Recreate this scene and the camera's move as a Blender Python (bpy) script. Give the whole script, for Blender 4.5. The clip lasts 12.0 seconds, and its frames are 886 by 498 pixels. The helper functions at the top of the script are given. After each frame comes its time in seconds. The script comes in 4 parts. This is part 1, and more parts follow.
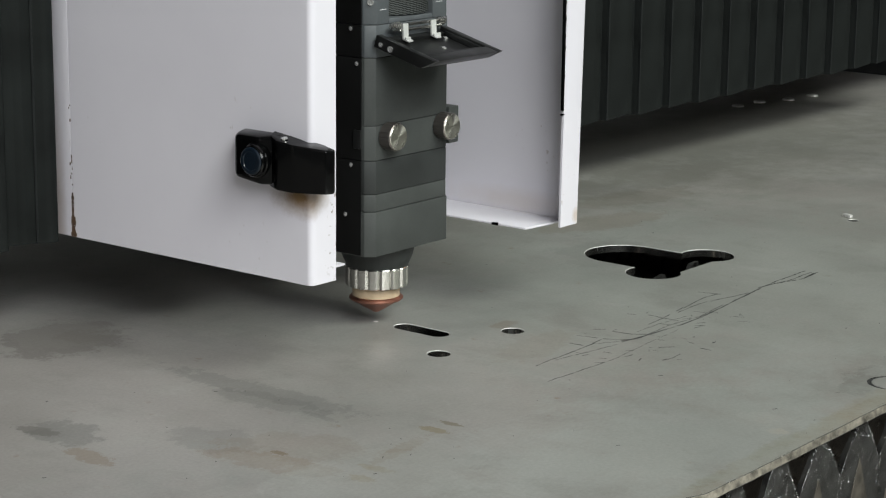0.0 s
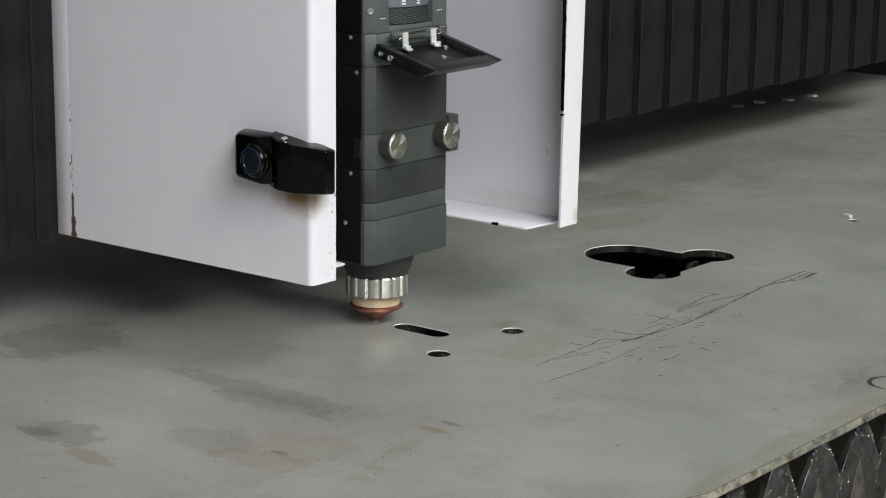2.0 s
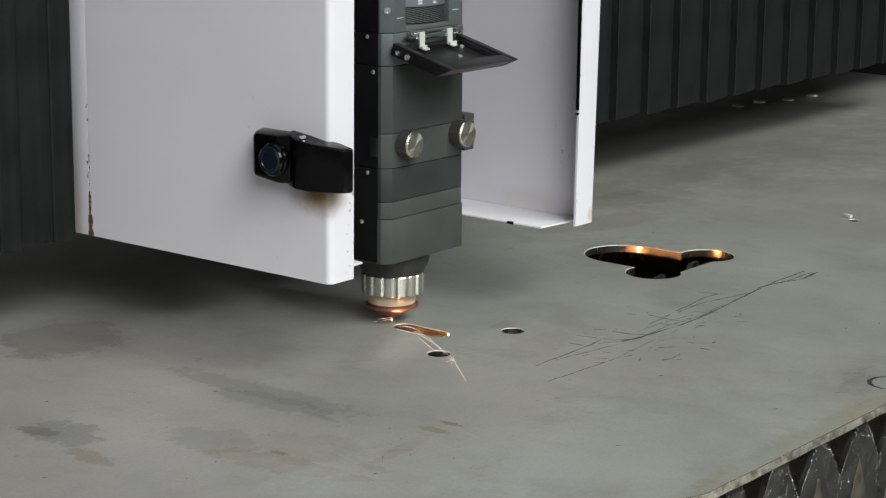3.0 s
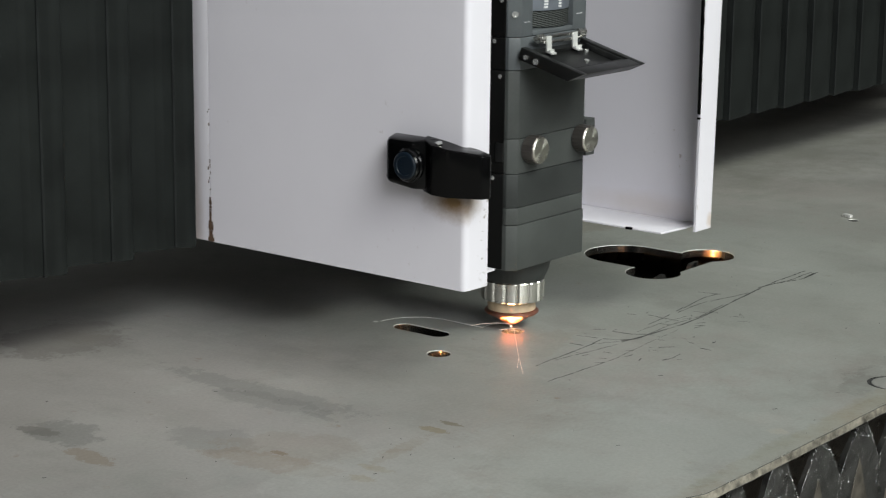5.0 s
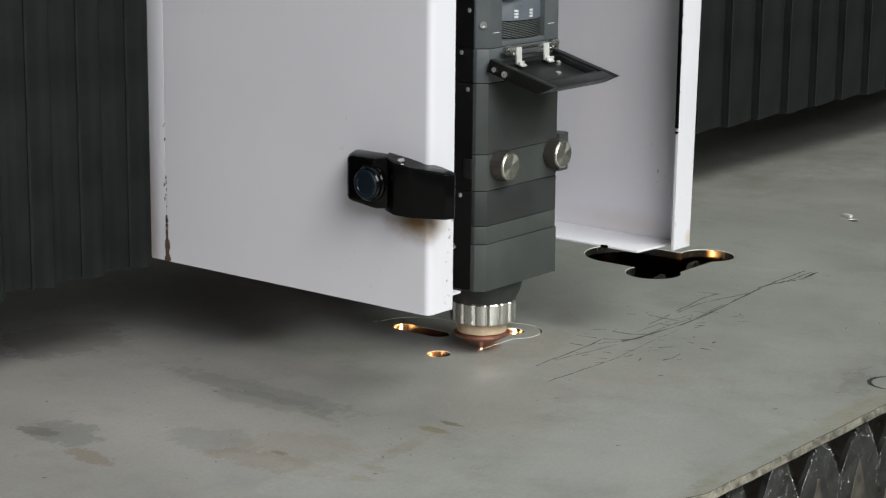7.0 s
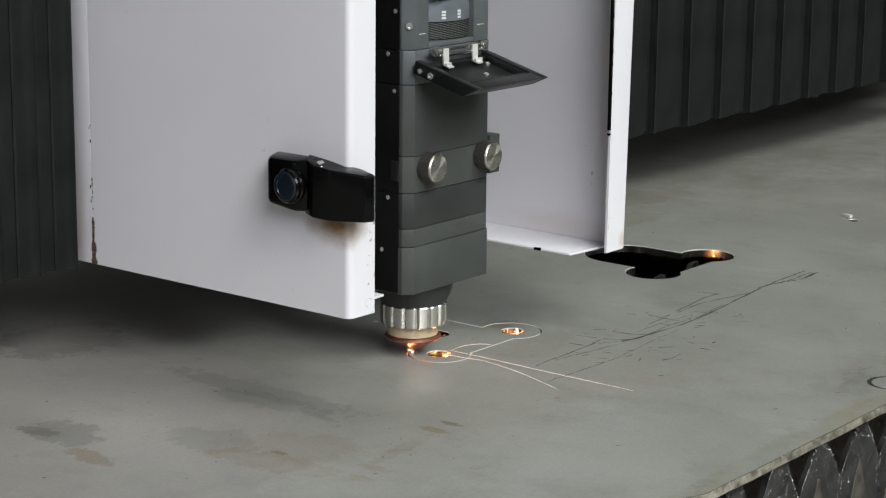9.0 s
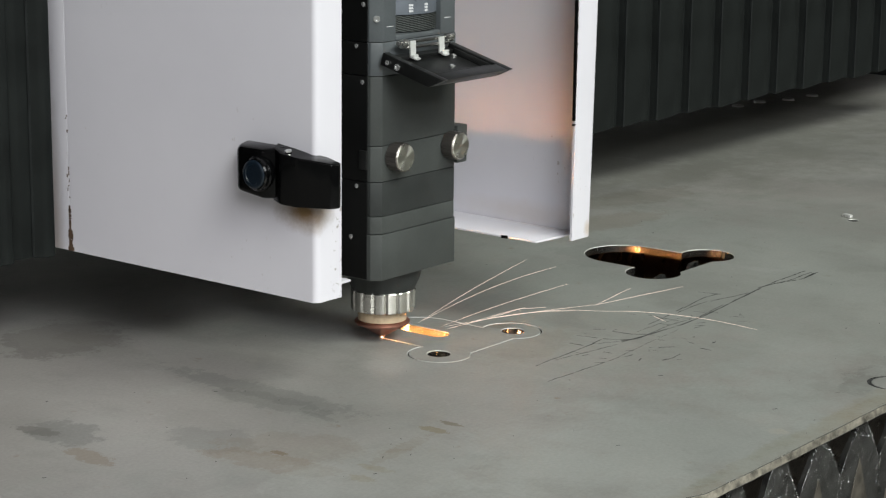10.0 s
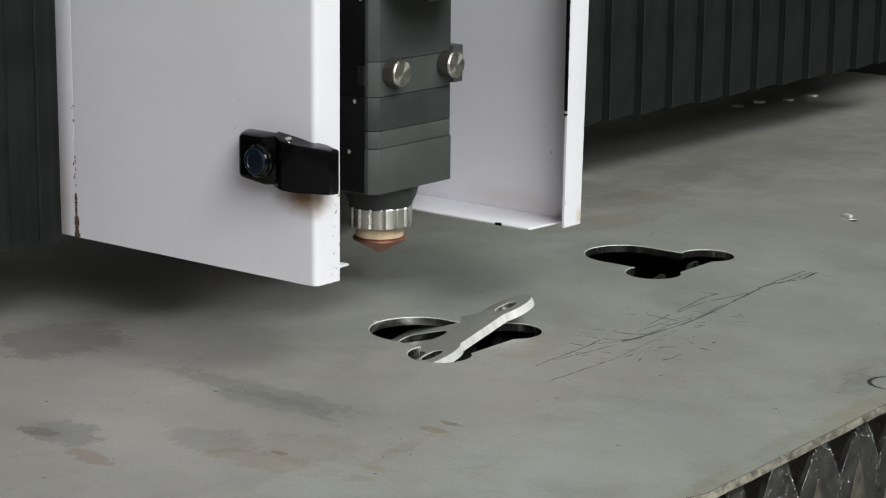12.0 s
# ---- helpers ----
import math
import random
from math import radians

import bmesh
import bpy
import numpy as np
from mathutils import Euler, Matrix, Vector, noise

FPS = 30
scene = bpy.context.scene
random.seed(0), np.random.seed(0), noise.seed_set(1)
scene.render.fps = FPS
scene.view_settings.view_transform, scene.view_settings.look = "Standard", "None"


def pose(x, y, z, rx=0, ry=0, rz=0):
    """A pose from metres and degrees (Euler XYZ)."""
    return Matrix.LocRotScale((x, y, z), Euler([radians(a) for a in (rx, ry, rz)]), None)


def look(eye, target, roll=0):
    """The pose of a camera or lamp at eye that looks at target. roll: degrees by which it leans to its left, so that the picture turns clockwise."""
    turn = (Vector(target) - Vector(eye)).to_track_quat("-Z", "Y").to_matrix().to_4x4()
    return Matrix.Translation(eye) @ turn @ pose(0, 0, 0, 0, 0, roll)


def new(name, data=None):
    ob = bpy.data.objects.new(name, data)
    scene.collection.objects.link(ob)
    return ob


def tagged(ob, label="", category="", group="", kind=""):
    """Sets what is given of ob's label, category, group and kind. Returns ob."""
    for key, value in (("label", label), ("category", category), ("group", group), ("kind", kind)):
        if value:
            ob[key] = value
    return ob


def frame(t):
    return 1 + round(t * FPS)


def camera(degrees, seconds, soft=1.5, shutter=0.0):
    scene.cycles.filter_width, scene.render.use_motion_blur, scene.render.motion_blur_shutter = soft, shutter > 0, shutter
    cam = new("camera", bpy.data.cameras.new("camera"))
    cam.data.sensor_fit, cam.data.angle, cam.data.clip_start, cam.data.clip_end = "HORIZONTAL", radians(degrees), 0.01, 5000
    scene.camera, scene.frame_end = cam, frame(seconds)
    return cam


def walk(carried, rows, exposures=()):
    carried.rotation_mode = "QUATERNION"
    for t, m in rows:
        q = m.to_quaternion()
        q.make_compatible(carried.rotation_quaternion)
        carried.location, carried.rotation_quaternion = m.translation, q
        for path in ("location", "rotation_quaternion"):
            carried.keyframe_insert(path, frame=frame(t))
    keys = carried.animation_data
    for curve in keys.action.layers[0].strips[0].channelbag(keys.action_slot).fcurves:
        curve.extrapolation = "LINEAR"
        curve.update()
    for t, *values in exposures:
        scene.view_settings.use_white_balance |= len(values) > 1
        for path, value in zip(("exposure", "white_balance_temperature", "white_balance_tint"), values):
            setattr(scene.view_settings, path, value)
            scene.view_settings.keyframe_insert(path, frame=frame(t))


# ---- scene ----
FOV = 23.633
cam = camera(FOV, 12.0, soft=1.2, shutter=0.5)
EYE = pose(-0.89775, -0.70875, 0.315, 90 - 12.813, 0, -51.605) @ pose(0, 0, 0, 0, 0, 0.61)
walk(cam, [(0.0, EYE), (12.0, EYE)], exposures=[(0.0, 0.0), (12.0, 0.0)])

# ---- light: a workshop with a high window band and roof lights ----
world = bpy.data.worlds.new("workshop_air")
scene.world = world
world.use_nodes = True
world.node_tree.nodes["Background"].inputs[0].default_value = (0.75, 0.8, 0.85, 1)
world.node_tree.nodes["Background"].inputs[1].default_value = 0.1


def area_lamp(name, at, target, w, h, watts, colour):
    data = bpy.data.lights.new(name, "AREA")
    data.shape, data.size, data.size_y, data.energy, data.color = "RECTANGLE", w, h, watts, colour
    ob = new(name, data)
    ob.matrix_world = look(at, target)
    return ob


area_lamp("window_daylight", (-2.7, -4.2, 2.9), (0.0, 0.0, 0.1), 2.9, 2.2, 225, (0.955, 0.985, 0.995))
# unseen weak fill from the west, added to light the plate under the cover
area_lamp("west_fill_light", (-5.9, 0.6, 3.2), (0.0, 0.2, 0.0), 2.0, 0.9, 12, (1.0, 0.93, 0.97))
area_lamp("roof_light", (-0.3, -3.75, 3.85), (0.0, 0.0, 0.0), 4.4, 1.4, 290, (0.945, 1.0, 0.915))

# ---- materials ----


def base_material(name, colour, rough, metal=0.0):
    m = bpy.data.materials.new(name)
    m.use_nodes = True
    n = m.node_tree.nodes["Principled BSDF"]
    n.inputs["Base Color"].default_value = (*colour, 1)
    n.inputs["Roughness"].default_value = rough
    n.inputs["Metallic"].default_value = metal
    return m, m.node_tree, n


def add_node(tree, kind, **values):
    n = tree.nodes.new(kind)
    for key, value in values.items():
        n.inputs[key].default_value = value
    return n


def noise_on(tree, scale, detail=4.0, stretch=(1, 1, 1), rough=0.55):
    co = tree.nodes.new("ShaderNodeTexCoord")
    mp = add_node(tree, "ShaderNodeMapping", Scale=stretch)
    nz = add_node(tree, "ShaderNodeTexNoise", Scale=scale, Detail=detail, Roughness=rough)
    tree.links.new(co.outputs["Object"], mp.inputs["Vector"])
    tree.links.new(mp.outputs["Vector"], nz.inputs["Vector"])
    return nz.outputs["Fac"]


def ramp(tree, fac, *stops):
    r = tree.nodes.new("ShaderNodeValToRGB")
    while len(r.color_ramp.elements) < len(stops):
        r.color_ramp.elements.new(0.5)
    for e, (at, c) in zip(r.color_ramp.elements, stops):
        e.position, e.color = at, (*(c if isinstance(c, tuple) else (c, c, c)), 1)
    tree.links.new(fac, r.inputs["Fac"])
    return r.outputs["Color"]


def mix(tree, a, b, fac, mode="MIX"):
    n = tree.nodes.new("ShaderNodeMix")
    n.data_type, n.blend_type = "RGBA", mode
    for socket, value in ((n.inputs[0], fac), (n.inputs[6], a), (n.inputs[7], b)):
        if isinstance(value, bpy.types.NodeSocket):
            tree.links.new(value, socket)
        elif isinstance(value, tuple):
            socket.default_value = (*value, 1)
        else:
            socket.default_value = value
    return n.outputs[2]


def bump(tree, shader, height, strength, distance=0.0005):
    b = add_node(tree, "ShaderNodeBump", Strength=strength, Distance=distance)
    tree.links.new(height, b.inputs["Height"])
    tree.links.new(b.outputs["Normal"], shader.inputs["Normal"])


def worn(name, colour, rough, metal=0.0, spread=0.15, scale=40.0, bumps=0.1, stretch=(1, 1, 1)):
    """A plain finish with grain at two scales."""
    m, tree, n = base_material(name, colour, rough, metal)
    big, fine = noise_on(tree, scale, 5.0, stretch), noise_on(tree, scale * 25, 3.0, stretch)
    lo, hi = tuple(c * (1 - spread) for c in colour), tuple(min(1, c * (1 + spread)) for c in colour)
    c = mix(tree, ramp(tree, big, (0.3, lo), (0.7, hi)), ramp(tree, fine, (0.3, 0.85), (0.7, 1.0)), 0.6, "MULTIPLY")
    tree.links.new(c, n.inputs["Base Color"])
    tree.links.new(ramp(tree, big, (0.3, max(0.0, rough - 0.08)), (0.7, min(1.0, rough + 0.08))), n.inputs["Roughness"])
    bump(tree, n, fine, bumps, 0.0002)
    return m


def glowing(name, colour, strength):
    m, tree, n = base_material(name, (0, 0, 0), 1.0)
    n.inputs["Emission Color"].default_value = (*colour, 1)
    n.inputs["Emission Strength"].default_value = strength
    return m


GREASE, RUST, PALE = (0.215, 0.215, 0.205), (0.27, 0.2, 0.13), (0.44, 0.44, 0.42)
# place, half size, turn, amount, colour
PLATE_STAINS_AND_SHADING = [
    # first two: a broad pinkish tone on the left, greenish on the right
    ((-300, 120), (330, 300), 0, 0.55, (0.415, 0.38, 0.372)), ((260, -60), (330, 300), 0, 0.5, (0.392, 0.418, 0.385)),
    ((-133, 16), (11, 72), 1, 0.4, GREASE), ((-143, 0), (11, 40), 4, 0.34, GREASE), ((-146, -36), (2.5, 14), -6, 0.35, GREASE), ((-131, 172), (42, 35), 20, 0.6, (0.22, 0.2, 0.185)), ((-128, 174), (33, 28), 20, 0.55, (0.33, 0.31, 0.29)),
    ((-120, 166), (14, 18), 10, 0.3, (0.25, 0.225, 0.2)), ((-245, 40), (16, 22), -20, 0.5, GREASE), ((-252, 52), (6, 14), 10, 0.55, (0.16, 0.15, 0.135)), ((-207, -23), (18, 26), 10, 0.3, GREASE), ((-214, -66), (12, 40), 8, 0.3, RUST),
    ((-262, 4), (7, 18), -10, 0.45, RUST), ((-190, -60), (24, 40), 30, 0.2, RUST), ((-201, -60), (2.5, 5), 0, 0.6, (0.22, 0.15, 0.08)), ((-126, -93), (4, 9), 0, 0.55, (0.29, 0.23, 0.12)), ((-113, -93), (2.5, 7), 0, 0.6, (0.2, 0.16, 0.09)),
    ((-204, -113), (4, 8), 0, 0.5, (0.3, 0.23, 0.11)), ((-189, -109), (4, 10), 0, 0.5, (0.3, 0.24, 0.13)), ((-160, -100), (26, 5), 8, 0.35, RUST), ((-225, -90), (20, 8), 0, 0.4, PALE),
    ((0, -238), (190, 8), 0, 0.45, (0.33, 0.29, 0.21)), ((-40, -233), (26, 5), 3, 0.42, (0.24, 0.21, 0.12)), ((-104, -235), (16, 4), 0, 0.35, (0.22, 0.21, 0.15)), ((60, -234), (110, 8), 2, 0.35, (0.35, 0.31, 0.23)), ((-5, -204), (9, 11), 10, 0.3, (0.52, 0.5, 0.46)), ((-19, -223), (5, 6), 0, 0.55, (0.55, 0.5, 0.42)),
    ((-14, -178), (7, 26), 0, 0.2, (0.3, 0.24, 0.2)), ((92, -212), (30, 12), 10, 0.5, (0.24, 0.24, 0.22)), ((90, -170), (60, 30), 20, 0.3, PALE), ((120, -214), (26, 8), -20, 0.5, PALE),
    # the broad olive patch paints the plate's weaker light towards the back
    ((330, 120), (60, 22), -15, 0.25, RUST), ((500, 190), (120, 40), 0, 0.3, GREASE), ((640, 240), (380, 190), 0, 0.6, (0.255, 0.252, 0.215)), ((420, 150), (60, 22), -10, 0.25, (0.25, 0.22, 0.17)), ((56, 2), (12, 6), 0, 0.35, RUST), ((30, -40), (40, 16), 10, 0.15, RUST),
    # the broad pale patch paints the stronger light near the front edge
    ((-200, -120), (70, 40), 0, 0.35, PALE), ((-70, -190), (200, 80), 0, 0.55, (0.46, 0.48, 0.455)), ((250, 60), (46, 34), 0, 0.2, GREASE)]


def plate_material():
    """Mill-scale steel plate: grey, with cloudy stains, rust freckles, soft wiping marks and painted shading."""
    m, tree, n = base_material("steel_plate", (0.3, 0.3, 0.29), 0.5, 0.5)
    cloud = noise_on(tree, 5.0, 6.0, (1, 1.6, 1))
    wipe = noise_on(tree, 11.0, 5.0, (1.0, 0.7, 1))
    grain = noise_on(tree, 520.0, 4.0)
    rust = noise_on(tree, 22.0, 8.0, (1, 1, 1), 0.7)
    scuff = noise_on(tree, 48.0, 7.0, (0.8, 1.1, 1), 0.65)
    smear = noise_on(tree, 9.0, 8.0, (1.4, 0.5, 1), 0.68)
    c = ramp(tree, cloud, (0.3, (0.345, 0.342, 0.325)), (0.52, (0.412, 0.406, 0.386)), (0.75, (0.465, 0.46, 0.442)))
    c = mix(tree, c, ramp(tree, wipe, (0.35, 0.92), (0.65, 1.03)), 0.6, "MULTIPLY")
    c = mix(tree, c, ramp(tree, scuff, (0.35, 0.9), (0.5, 1.0), (0.7, 1.07)), 0.8, "MULTIPLY")
    c = mix(tree, c, (0.23, 0.225, 0.21), times(tree, ramp(tree, smear, (0.53, 0.0), (0.6, 1.0)), 0.24))
    c = mix(tree, c, (0.46, 0.46, 0.44), times(tree, ramp(tree, smear, (0.36, 1.0), (0.42, 0.0)), 0.2))
    c = mix(tree, c, (0.4, 0.358, 0.33), times(tree, ramp(tree, noise_on(tree, 3.2, 5.0, (1, 1, 1), 0.6), (0.42, 0.0), (0.62, 1.0)), 0.5))
    c = mix(tree, c, (0.26, 0.17, 0.09), ramp(tree, rust, (0.66, 0.0), (0.8, 0.45)))
    fleck = noise_on(tree, 75.0, 4.0, (1, 0.7, 1), 0.6)
    c = mix(tree, c, (0.25, 0.16, 0.08), times(tree, ramp(tree, fleck, (0.67, 0.0), (0.74, 1.0)), 0.55))
    co = tree.nodes.new("ShaderNodeTexCoord").outputs["Object"]
    for at, half, turn, amount, tint in PLATE_STAINS_AND_SHADING:
        c = mix(tree, c, tint, times(tree, blot(tree, co, (*at, 0), (*half, 40), turn, 1.25, max(32.0, 1100.0 / min(half)), 0.16 if min(half) < 60 else 0.6), amount))
    smudge = noise_on(tree, 17.0, 9.0, (1.0, 0.75, 1), 0.72)
    c = mix(tree, c, (0.28, 0.268, 0.245), times(tree, ramp(tree, smudge, (0.54, 0.0), (0.62, 1.0)), 0.26))
    c = mix(tree, c, (0.5, 0.49, 0.475), times(tree, ramp(tree, smudge, (0.36, 1.0), (0.43, 0.0)), 0.26))
    c = mix(tree, c, ramp(tree, grain, (0.3, 0.88), (0.7, 1.07)), 0.6, "MULTIPLY")
    tree.links.new(c, n.inputs["Base Color"])
    tree.links.new(ramp(tree, wipe, (0.3, 0.42), (0.7, 0.56)), n.inputs["Roughness"])
    bump(tree, n, grain, 0.12, 0.0002)
    return m


def blot(tree, co, at, half, turn=0.0, wobble=0.5, scale=30.0, soft=0.35):
    """A mask: one patch of uneven outline at a place (millimetres)."""
    mp = add_node(tree, "ShaderNodeMapping")
    mp.vector_type = "TEXTURE"
    mp.inputs["Location"].default_value = [c * 0.001 for c in at]
    mp.inputs["Rotation"].default_value = (0, 0, radians(turn))
    mp.inputs["Scale"].default_value = [h * 0.001 for h in half]
    tree.links.new(co, mp.inputs["Vector"])
    ln = tree.nodes.new("ShaderNodeVectorMath")
    ln.operation = "LENGTH"
    tree.links.new(mp.outputs["Vector"], ln.inputs[0])
    add = tree.nodes.new("ShaderNodeMath")
    add.operation = "MULTIPLY_ADD"
    tree.links.new(noise_on(tree, scale, 9.0, (1, 1, 1), 0.74), add.inputs[0])
    add.inputs[1].default_value = wobble * 2
    tree.links.new(ln.outputs["Value"], add.inputs[2])
    return scaled_ramp(tree, add.outputs[0], wobble + 1 - soft, wobble + 1)


def scaled_ramp(tree, value, lo, hi):
    mr = add_node(tree, "ShaderNodeMapRange")
    mr.inputs["From Min"].default_value, mr.inputs["From Max"].default_value = lo, hi
    mr.inputs["To Min"].default_value, mr.inputs["To Max"].default_value = 1.0, 0.0
    tree.links.new(value, mr.inputs["Value"])
    return mr.outputs["Result"]


def times(tree, mask, k):
    n = tree.nodes.new("ShaderNodeMath")
    n.operation = "MULTIPLY"
    tree.links.new(mask, n.inputs[0])
    n.inputs[1].default_value = k
    return n.outputs[0]


def white_paint():
    """Powder coat with a faint orange peel, rust freckles and a rust smear below the latch."""
    m, tree, n = base_material("white_powder_coat", (0.74, 0.72, 0.755), 0.4)
    co = tree.nodes.new("ShaderNodeTexCoord").outputs["Object"]
    big, peel, freckle, zone = noise_on(tree, 9, 4), noise_on(tree, 700, 2), noise_on(tree, 420, 3, (1, 1, 0.6)), noise_on(tree, 16, 3)
    c = ramp(tree, big, (0.3, (0.63, 0.608, 0.66)), (0.7, (0.675, 0.653, 0.706)))
    spots = times(tree, ramp(tree, freckle, (0.66, 0.0), (0.72, 1.0)), 0.6)
    here = tree.nodes.new("ShaderNodeMath")
    here.operation = "MULTIPLY"
    tree.links.new(spots, here.inputs[0])
    tree.links.new(ramp(tree, zone, (0.56, 0.0), (0.7, 1.0)), here.inputs[1])
    c = mix(tree, c, (0.22, 0.15, 0.1), here.outputs[0])
    worn_edge = tree.nodes.new("ShaderNodeMath")
    worn_edge.operation = "MULTIPLY"
    tree.links.new(ramp(tree, noise_on(tree, 300, 3), (0.6, 0.0), (0.66, 1.0)), worn_edge.inputs[0])
    tree.links.new(blot(tree, co, (-93, 0, 28), (9, 8, 44), 0, 0.6, 50.0, 0.6), worn_edge.inputs[1])
    c = mix(tree, c, (0.2, 0.17, 0.14), times(tree, worn_edge.outputs[0], 0.75))
    c = mix(tree, c, (0.2, 0.12, 0.05), times(tree, blot(tree, co, (-111, 8, 46), (16, 24, 13), 0, 0.45, 70.0, 0.9), 1.0))
    c = mix(tree, c, (0.42, 0.32, 0.25), times(tree, blot(tree, co, (-111, 193, 10), (6, 7, 75), 0, 0.4, 40.0, 0.8), 0.45))
    c = mix(tree, c, (0.5, 0.42, 0.36), times(tree, blot(tree, co, (117, 40, 5), (6, 60, 9), 0, 0.5, 40.0, 0.8), 0.35))
    c = mix(tree, c, (0.45, 0.33, 0.22), times(tree, blot(tree, co, (116, -5, 2), (5, 5, 6), 0, 0.5, 90.0, 0.6), 0.5))
    tree.links.new(c, n.inputs["Base Color"])
    bump(tree, n, peel, 0.06, 0.0002)
    return m


PLATE = plate_material()
CUT_EDGE = worn("cut_steel_edge", (0.55, 0.54, 0.52), 0.22, 1.0, 0.12, 60, 0.03, (1, 1, 0.1))
EDGE_RUST = worn("rusty_plate_edge", (0.22, 0.2, 0.165), 0.6, 0.3, 0.75, 190, 0.9)
# lighter copy of the cut steel, painted for edges that catch the light
PALE_CUT = worn("pale_cut_edge", (0.78, 0.77, 0.75), 0.42, 0.45, 0.12, 300, 0.5, (1, 1, 0.12))
WHITE = white_paint()
ANODIZED = worn("black_anodized_aluminium", (0.028, 0.0305, 0.03), 0.5, 0.0, 0.25, 30, 0.12)
ANODIZED_GREY = worn("grey_anodized_aluminium", (0.078, 0.086, 0.092), 0.5, 0.0, 0.2, 30, 0.12)
ANODIZED_DULL = worn("worn_anodized_aluminium", (0.052, 0.056, 0.054), 0.52, 0.0, 0.22, 30, 0.12)
for finish in (ANODIZED, ANODIZED_DULL):
    finish.node_tree.nodes["Principled BSDF"].inputs["Specular IOR Level"].default_value = 0.3
BLACK_PLASTIC = worn("black_glossy_plastic", (0.0015, 0.0015, 0.0017), 0.15, 0.0, 0.2, 40, 0.06)
BLACK_PLASTIC.node_tree.nodes["Principled BSDF"].inputs["Specular IOR Level"].default_value = 0.22
LID_BLACK = worn("black_anodized_lid", (0.0075, 0.0078, 0.0078), 0.4, 0.05, 0.25, 40, 0.12)
# near-black, for the head's left flank
FLANK = worn("matt_black_flank", (0.0045, 0.0045, 0.0045), 0.5, 0.0, 0.2, 40, 0.1)
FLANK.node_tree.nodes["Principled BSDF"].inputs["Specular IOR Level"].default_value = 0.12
BLUE = worn("blue_plastic", (0.0035, 0.009, 0.017), 0.35, 0.0, 0.2, 60, 0.05)
STEEL = worn("turned_steel", (0.62, 0.61, 0.58), 0.24, 1.0, 0.12, 60, 0.1)
CHROME = worn("bright_nickel", (0.82, 0.82, 0.81), 0.22, 0.88, 0.05, 60, 0.03)
NICKEL = worn("satin_nickel", (0.78, 0.78, 0.76), 0.32, 0.45, 0.06, 60, 0.04)
SCALE = worn("blue_grey_scale_ring", (0.2, 0.22, 0.255), 0.34, 0.5, 0.1, 60, 0.04)
KNOB_FACE = worn("turned_knob_face", (0.66, 0.64, 0.57), 0.3, 1.0, 0.06, 90, 0.02)
turning = KNOB_FACE.node_tree.nodes.new("ShaderNodeTangent")
turning.direction_type, turning.axis = "RADIAL", "Y"
KNOB_FACE.node_tree.links.new(turning.outputs["Tangent"], KNOB_FACE.node_tree.nodes["Principled BSDF"].inputs["Tangent"])
KNOB_FACE.node_tree.nodes["Principled BSDF"].inputs["Anisotropic"].default_value = 0.9
KNOB_SIDE = worn("dark_nickel", (0.16, 0.145, 0.135), 0.35, 0.8, 0.2, 90, 0.1)
COPPER = worn("copper", (0.43, 0.2, 0.15), 0.42, 1.0, 0.25, 80, 0.1)
CERAMIC = worn("cream_ceramic", (0.5, 0.385, 0.26), 0.4, 0.0, 0.12, 90, 0.05)
FABRIC = worn("black_bellows_fabric", (0.0095, 0.011, 0.0106), 0.7, 0.0, 0.4, 25, 0.3)
FABRIC_EDGE = worn("paler_fabric_edge", (0.011, 0.0125, 0.0125), 0.6, 0.0, 0.5, 30, 0.3)
FABRIC_EDGE.node_tree.nodes["Principled BSDF"].inputs["Specular IOR Level"].default_value = 0.15
FABRIC.node_tree.nodes["Principled BSDF"].inputs["Specular IOR Level"].default_value = 0.1
SLAT = worn("burnt_steel_slat", (0.045, 0.0445, 0.043), 0.32, 0.6, 0.75, 90, 1.0)
PALER_SLAT = worn("brown_grey_slat", (0.085, 0.075, 0.062), 0.5, 0.4, 0.6, 120, 0.8)
SLAG = worn("slag_droplet", (0.42, 0.42, 0.42), 0.3, 0.9, 0.2, 300, 0.2)
DARK = worn("dark_machine_paint", (0.02, 0.021, 0.022), 0.6, 0.0, 0.3, 10, 0.2)
TRAY = worn("dusty_rusted_tray", (0.15, 0.125, 0.1), 0.9, 0.0, 0.4, 20, 0.5)
CONCRETE = worn("grey_concrete", (0.22, 0.22, 0.21), 0.8, 0.0, 0.15, 3, 0.3)
WALL = worn("pale_wall_paint", (0.3, 0.3, 0.3), 0.8, 0.0, 0.06, 2, 0.1)
SCRATCH = worn("dark_scratch", (0.04, 0.04, 0.04), 0.6, 0.3, 0.3, 200, 0.2)
PALE_MARK = worn("engraved_white_paint", (0.6, 0.6, 0.62), 0.5)
RUST_STAIN = worn("rust_stain", (0.085, 0.05, 0.03), 0.8, 0.0, 0.4, 200, 0.3)
JET = glowing("white_hot_metal", (1.0, 0.42, 0.14), 560)
FLAME = glowing("flame_at_the_nozzle", (1.0, 0.62, 0.36), 4)
SPARK = glowing("glowing_spark", (1.0, 0.82, 0.7), 1.25)

# ---- building helpers; lengths in millimetres ----
MM = 0.001
ORIGIN = {}


def thing(name, base, label, category, group="", kind=""):
    ob = new(name)
    ob.empty_display_size = 0.01
    ob.location = Vector(base) * MM
    ORIGIN[ob] = Vector(base)
    return tagged(ob, label, category, group, kind)


